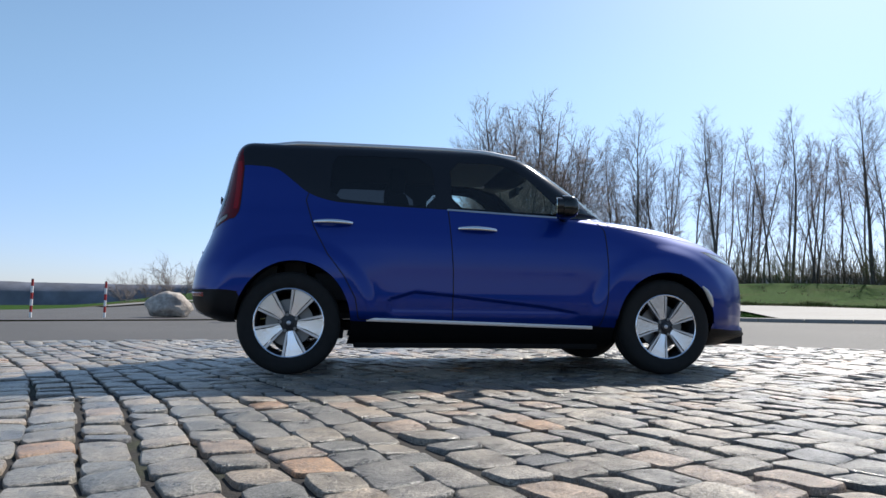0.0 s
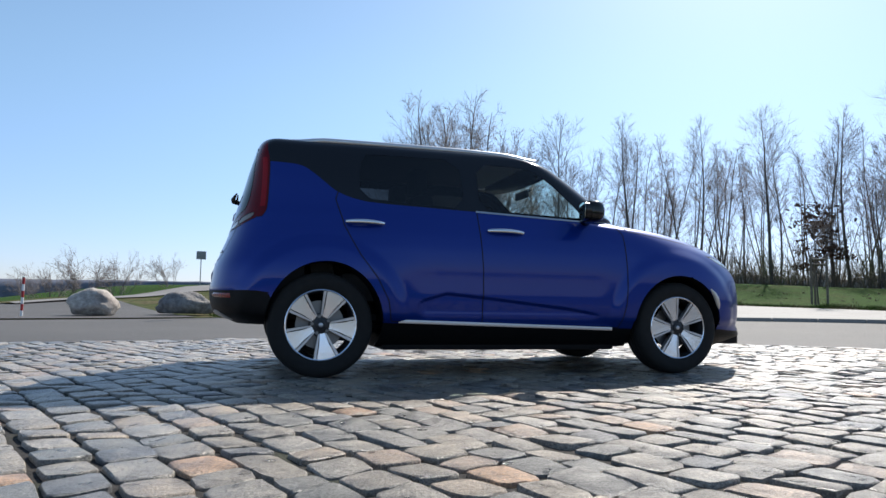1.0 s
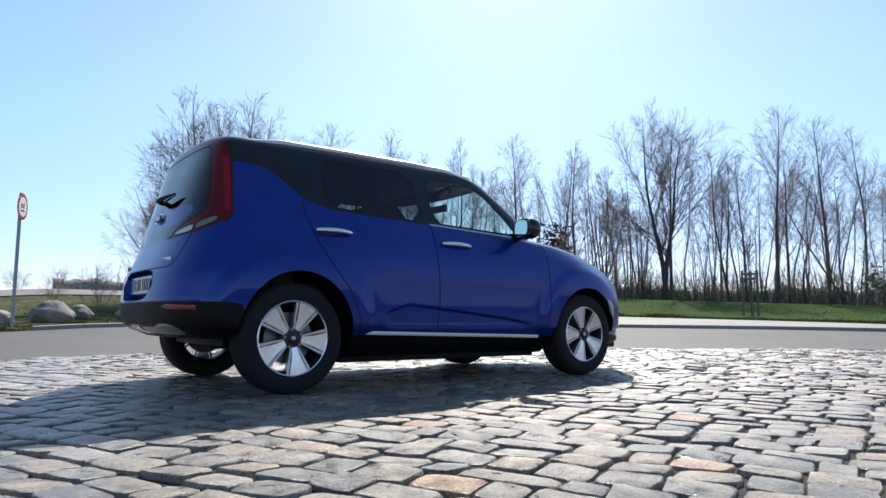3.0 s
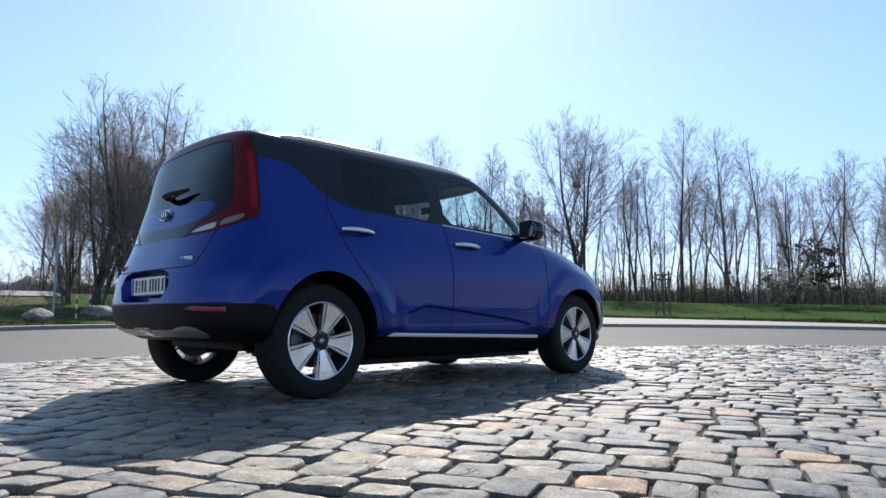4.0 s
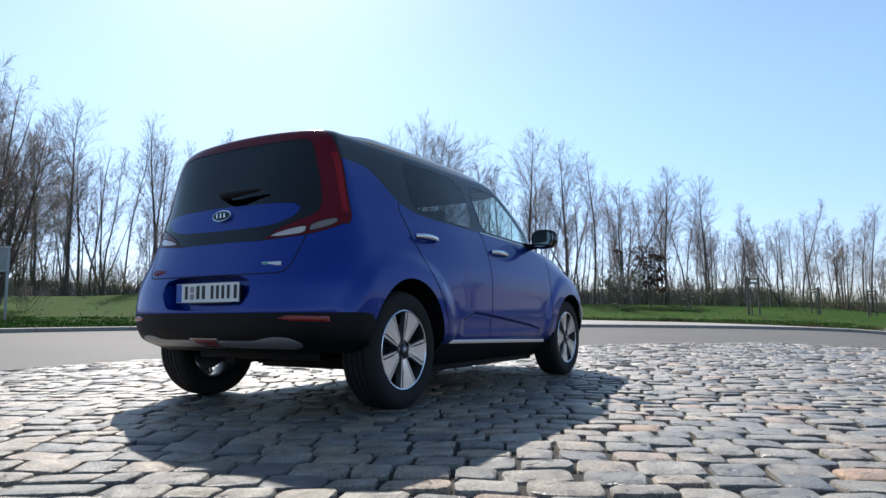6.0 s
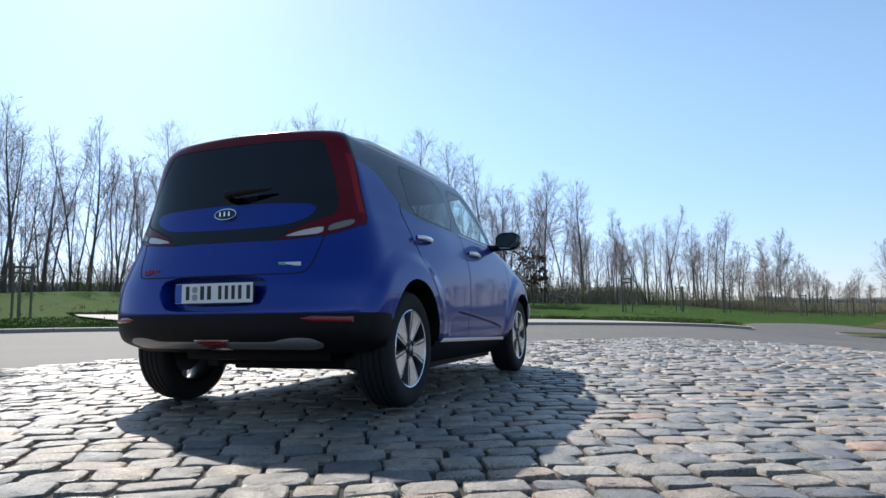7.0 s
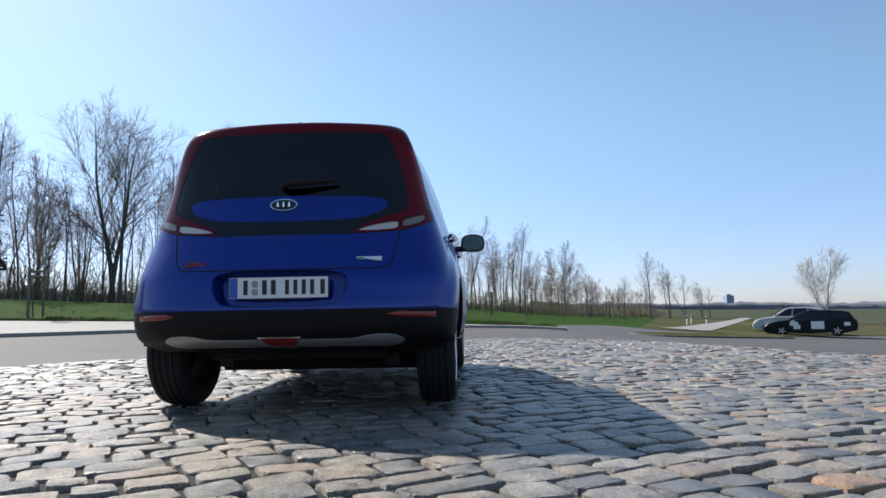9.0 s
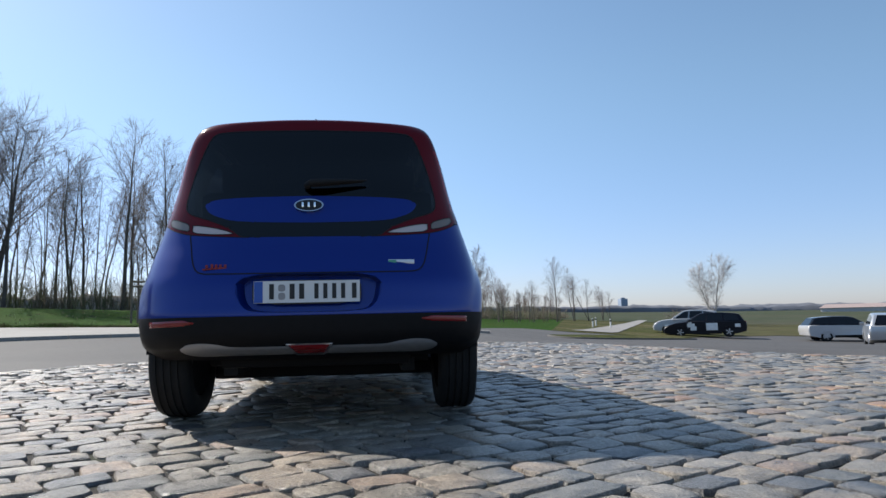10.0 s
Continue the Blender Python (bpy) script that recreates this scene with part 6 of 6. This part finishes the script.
    for s in (-1, 1):
        bm = bmesh.new()
        box(bm, length / 2 - .30, length / 2 - .07, s * .66 - .16, s * .66 + .16, .66, .78, .03)
        part("headlight", bm, M_LAMP_WHITE, root)
        bm = bmesh.new()
        box(bm, -length / 2 + .03, -length / 2 + .20, s * .70 - .15, s * .70 + .15, .82, .95, .03)
        part("tail_light", bm, M_REFLECTOR, root)
        bm = bmesh.new()
        box(bm, .16 * length, .195 * length, s * .96 - .10, s * .96 + .10, belt - .01, belt + .12, .03)
        part("mirror", bm, paint, root)
    bm = bmesh.new()
    box(bm, length / 2 - .10, length / 2 - .02, -.42, .42, .38, .58, .02)
    part("grille", bm, M_BLACK, root)
    if clad:
        for s in (-1, 1):
            bm = bmesh.new()
            box(bm, wb0 + .42, wb1 - .42, s * .86 - .03, s * .86 + .03, low, low + .16, .02)
            part("sill_cladding", bm, M_CLAD, root, "black plastic sill")
    if patches:
        for s in (-1, 1):
            for x0, x1, z0, z1 in ((-.75, -.10, .42, .86), (.45, .80, .42, .66), (.55, .98, .62, .84), (.72, .92, .80, .96), (-2.02, -1.72, .60, .80)):
                bm = bmesh.new()
                box(bm, x0, x1, s * (half - .10 * max(0, (z0 + z1) / 2 - .75)) - .006, s * (half - .10 * max(0, (z0 + z1) / 2 - .75)) + .006, z0, z1, .003)
                part("sticker", bm, M_WHITE, root, "white sticker on the door")
    return root


M_DARK_PAINT = mat("dark_car_paint", (.004, .005, .011), .35, spec=.25)
M_WHITE_PAINT = mat("white_car_paint", (.42, .42, .43), .3, coat=.5)
M_SILVER_PAINT = mat("silver_car_paint", (.42, .43, .45), .3, metal=.5, coat=.6)
ESTATE = [(-2.34, .34), (-2.40, .60), (-2.36, .90), (-2.26, .97), (1.02, .96), (1.60, .90), (2.10, .76), (2.33, .60), (2.38, .44), (2.34, .26), (1.2, .20), (-1.2, .20)]
ESTATE_G = [(-2.26, .95), (-2.00, 1.36), (-1.75, 1.43), (-1.0, 1.49), (-.1, 1.49), (.25, 1.43), (1.12, .95)]
ESTATE_P = [[(-2.0, 1.0), (-1.82, 1.32), (-1.12, 1.40), (-1.12, 1.0)], [(-1.04, 1.0), (-1.04, 1.40), (-.22, 1.41), (-.16, 1.0)], [(-.08, 1.0), (-.14, 1.41), (.16, 1.38), (.86, 1.0)]]
SUV = [(-2.13, .40), (-2.20, .72), (-2.16, 1.0), (-2.06, 1.06), (.92, 1.02), (1.50, .97), (1.92, .86), (2.10, .70), (2.18, .52), (2.14, .32), (1.2, .25), (-1.2, .25)]
SUV_G = [(-2.08, 1.04), (-1.78, 1.50), (-1.5, 1.56), (-.8, 1.61), (-.1, 1.60), (.25, 1.53), (1.02, 1.01)]
SUV_P = [[(-1.80, 1.10), (-1.62, 1.42), (-1.02, 1.50), (-1.02, 1.08)], [(-.95, 1.08), (-.95, 1.51), (-.20, 1.52), (-.14, 1.07)], [(-.06, 1.07), (-.12, 1.52), (.16, 1.48), (.78, 1.06)]]


def park(x, y, *a, **k):
    return parked_car((x, y, ground_at(x, y) - .03), *a, **k)


park(35.9, -20.45, 64, "dark blue-black estate car with white stickers on the doors", M_DARK_PAINT, ESTATE, ESTATE_G, ESTATE_P, 4.76, patches=True)
park(39.3, -21.0, 64, "silver-white car parked beside a dark estate car", M_WHITE_PAINT, SUV, SUV_G, SUV_P, 4.3)
_suv = park(31.8, -26.7, -106, "white crossover car with black roof and dark windows on the asphalt", M_WHITE_PAINT, SUV, SUV_G, SUV_P, 4.3, top_paint=M_GLOSS_BLACK, clad=True)
_suv.matrix_basis = _suv.matrix_basis @ Matrix.Diagonal((1, 1, .87, 1))
park(25.6, -24.3, -34, "silver hatchback parked at the edge of the asphalt", M_SILVER_PAINT, SUV, SUV_G, SUV_P, 4.3)


# ---- grass ----
def grass(name, label, count, deg0, deg1, s0, s1, h0, h1, material, seed, lift=.04):
    r = np.random.default_rng(seed)
    v, f = [], []
    for i in range(count):
        ph = radians(r.uniform(deg0, deg1))
        rad = float(edge_radius(ph)) + s0 + (s1 - s0) * r.random() ** 1.6
        if math.degrees(ph) < 60 and path_near(math.degrees(ph)) - .05 < rad - float(edge_radius(ph)) < path_far(math.degrees(ph)) + .1:
            continue
        x, y = YARD[0] + rad * math.cos(ph), YARD[1] + rad * math.sin(ph)
        z = ground_at(x, y) + lift - .09
        tall = r.uniform(h0, h1) * (1.6 if noise.noise(Vector((x * .7, y * .7, seed))) > .25 else 1)
        for _ in range(4):
            a = r.uniform(0, 6.3)
            bx, by = x + r.normal(0, .07), y + r.normal(0, .07)
            w = .012 + .012 * r.random()
            lean = r.normal(0, .4, 2) * tall
            k = len(v)
            v += [(bx - w * math.cos(a), by - w * math.sin(a), z), (bx + w * math.cos(a), by + w * math.sin(a), z), (bx + lean[0], by + lean[1], z + tall)]
            f.append((k, k + 1, k + 2))
    return tagged(mesh_object(name, v, f, material), label, "grass", kind="stuff")


grass("grass", "short green grass on the verge", 26000, -5, 107, 8.18, 17, .025, .06, M_BLADE, 1)
grass("dry_grass", "straw-coloured tufts among the grass", 900, -5, 107, 8.2, 27, .05, .12, M_DRY, 2)

def path_tufts():
    """Ragged taller grass along the far edge of the path."""
    r = np.random.default_rng(12)
    v, f = [], []
    for i in range(7000):
        deg = r.uniform(-9, 60)
        ph = radians(deg)
        rad = float(edge_radius(ph)) + path_far(deg) + .05 + abs(r.normal(0, .45))
        x, y = YARD[0] + rad * math.cos(ph), YARD[1] + rad * math.sin(ph)
        z = ground_at(x, y) - .05
        tall = r.uniform(.06, .15) * (1.7 if noise.noise(Vector((x * .9, y * .9, 4))) > .2 else 1)
        for _ in range(4):
            a, w = r.uniform(0, 6.3), .010 + .012 * r.random()
            bx, by = x + r.normal(0, .06), y + r.normal(0, .06)
            lean = r.normal(0, .45, 2) * tall
            k = len(v)
            v += [(bx - w * math.cos(a), by - w * math.sin(a), z), (bx + w * math.cos(a), by + w * math.sin(a), z), (bx + lean[0], by + lean[1], z + tall)]
            f.append((k, k + 1, k + 2))
    return tagged(mesh_object("grass_tufts", v, f, M_TUFT), "ragged green and straw grass tufts along the path", "grass", kind="stuff")


path_tufts()


# ---- the cobbled yard ----
def sett_shape(rng):
    """A hewn sett of unit size: four uneven sides, worn corners, rounded edges and a slightly cushioned top that leans a little."""
    cut = rng.uniform(.06, .15, 8)
    half = rng.uniform(.455, .505, 8)
    x, y = [], []
    corners = [(half[0], half[1]), (-half[2], half[3]), (-half[4], -half[5]), (half[6], -half[7])]
    for i in range(4):
        a, b = np.array(corners[i]), np.array(corners[(i + 1) % 4])
        for t in (cut[2 * i], .5 + rng.uniform(-.15, .15), 1 - cut[2 * i + 1]):
            p = a + (b - a) * t
            out = p / np.linalg.norm(p)
            p = p + out * (rng.uniform(-.010, .028) if .2 < t < .8 else rng.uniform(-.03, .012))
            x.append(p[0]), y.append(p[1])
    x, y = np.array(x), np.array(y)
    n = len(x)
    tip = rng.uniform(-0.011, 0.011, 2)
    rings = []
    for f, z, spread in ((1.0, -0.028, .0), (0.978, -0.0058, .0022), (0.925, -.0006, .0012)):
        jit = rng.uniform(-spread, spread, n)
        g = f * (1 + rng.uniform(-.02, .02, n) * (f < 1))
        rings.append(np.stack([x * g, y * g, z + x * f * tip[0] + y * f * tip[1] + jit], 1))
    v = np.concatenate(rings + [np.array([[rng.uniform(-.1, .1), rng.uniform(-.1, .1), rng.uniform(-.002, .0025)]])])
    faces = []
    for i in range(2):
        for j in range(n):
            faces.append((i * n + j, i * n + (j + 1) % n, (i + 1) * n + (j + 1) % n, (i + 1) * n + j))
    for j in range(n):
        faces.append((2 * n + j, 2 * n + (j + 1) % n, 3 * n))
    return v, faces


def lay_setts():
    """Courses of granite setts over the yard; those the walk passes nearest are pieces of their own."""
    rng = np.random.default_rng(5)
    root = thing("pavement_cobbles", (0, 0, 0), "worn grey and beige granite cobbles laid in courses", "cobbles", kind="structure")
    ph = np.linspace(-math.pi, math.pi, 241)
    r = edge_radius(ph) + 0.06
    base = [(YARD[0] + a * math.cos(p), YARD[1] + a * math.sin(p), -0.0175) for a, p in zip(r[:-1], ph[:-1])]
    mesh_object("joint_bed", base, [tuple(range(len(base)))], M_DIRT, root, smooth=False)
    shapes = [sett_shape(rng) for _ in range(32)]
    meshes = []
    for v, f in shapes:
        me = bpy.data.meshes.new("sett")
        me.from_pydata([(a[0] * .16, a[1] * .19, a[2]) for a in v], [], f)
        me.materials.append(M_STONE)
        me.shade_smooth()
        me.set_sharp_from_angle(angle=radians(44))
        meshes.append(me)
    course = radians(113)
    along, across = np.array([math.cos(course), math.sin(course)]), np.array([math.sin(course), -math.cos(course)])
    seg_a, seg_b = np.array([0.9, -3.5]), np.array([-2.5, -0.8])
    all_v, all_f, count, near = [], [], 0, 0
    u, drift = -22.0, 0.0
    while u < 24:
        width = rng.uniform(0.150, 0.180)
        drift += rng.normal(0, .035)
        lead, k_next = -25.0 + drift + 0.10 * u, 0
        w = lead
        bend, beat = rng.uniform(-0.010, 0.010), rng.uniform(0, 6.3)
        while w < 24:
            # joints keep a loose beat from course to course; now and then a long stone takes two beats' room
            k_next += 1
            length = max(lead + k_next * 0.196 + rng.normal(0, .022) - w, .11)
            if rng.random() < .06:
                length *= 1.35
                lead += .05
            cu, cw = u + width / 2, w + length / 2
            # the courses curve gently across the yard and wander a little
            turn = (cw - 0.7) / 1.2
            bow = rng.uniform(-.006, .006) - 0.12 * (abs(turn) + math.log1p(math.exp(-2 * abs(turn)))) + 0.020 * math.sin(cw * 1.3 + cu * 0.5) + 0.007 * math.sin(cw * 3.1 + beat) + bend
            slope = -0.10 * math.tanh(turn) + 0.026 * math.cos(cw * 1.3 + cu * 0.5)
            p = across * (cu + bow) + along * cw + np.array(YARD)
            d = p - np.array(YARD)
            if np.hypot(*d) < edge_radius(math.atan2(d[1], d[0])) - 0.09:
                k = int(rng.integers(len(shapes)))
                sc = np.array([width - rng.uniform(0.002, 0.018), length - rng.uniform(0.001, 0.018)])
                yaw = course - math.pi / 2 + rng.uniform(-0.06, 0.06) + (math.pi if rng.random() < 0.5 else 0) - slope + 0.03
                z = rng.uniform(-0.004, 0.0025)
                t = np.clip(np.dot(p - seg_a, seg_b - seg_a) / np.dot(seg_b - seg_a, seg_b - seg_a), 0, 1)
                if np.hypot(*(p - seg_a - t * (seg_b - seg_a))) < 1.12 and near < 300:
                    ob = new("sett", meshes[k])
                    ob.parent = root
                    ob.matrix_basis = Matrix.Translation((p[0], p[1], z)) @ Matrix.Rotation(yaw, 4, "Z") @ Matrix.Diagonal((sc[0] / .16, sc[1] / .19, 1, 1))
                    near += 1
                else:
                    v, f = shapes[k]
                    c, s = math.cos(yaw), math.sin(yaw)
                    x, y = v[:, 0] * sc[0], v[:, 1] * sc[1]
                    all_v.append(np.stack([p[0] + c * x - s * y, p[1] + s * x + c * y, v[:, 2] + z], 1))
                    all_f.append(np.array([q if len(q) == 4 else (*q, -1) for q in f]) + np.where(np.array([q if len(q) == 4 else (*q, -1) for q in f]) >= 0, count, 0))
                    count += len(v)
            w += length
        u += width
    v = np.concatenate(all_v)
    f = [tuple(q) if q[3] >= 0 else tuple(q[:3]) for q in np.concatenate(all_f).tolist()]
    rest = mesh_object("sett_field", v, f, M_STONE_FAR, root)
    rest.data.set_sharp_from_angle(angle=radians(44))
    tagged(rest, kind="stuff")


lay_setts()
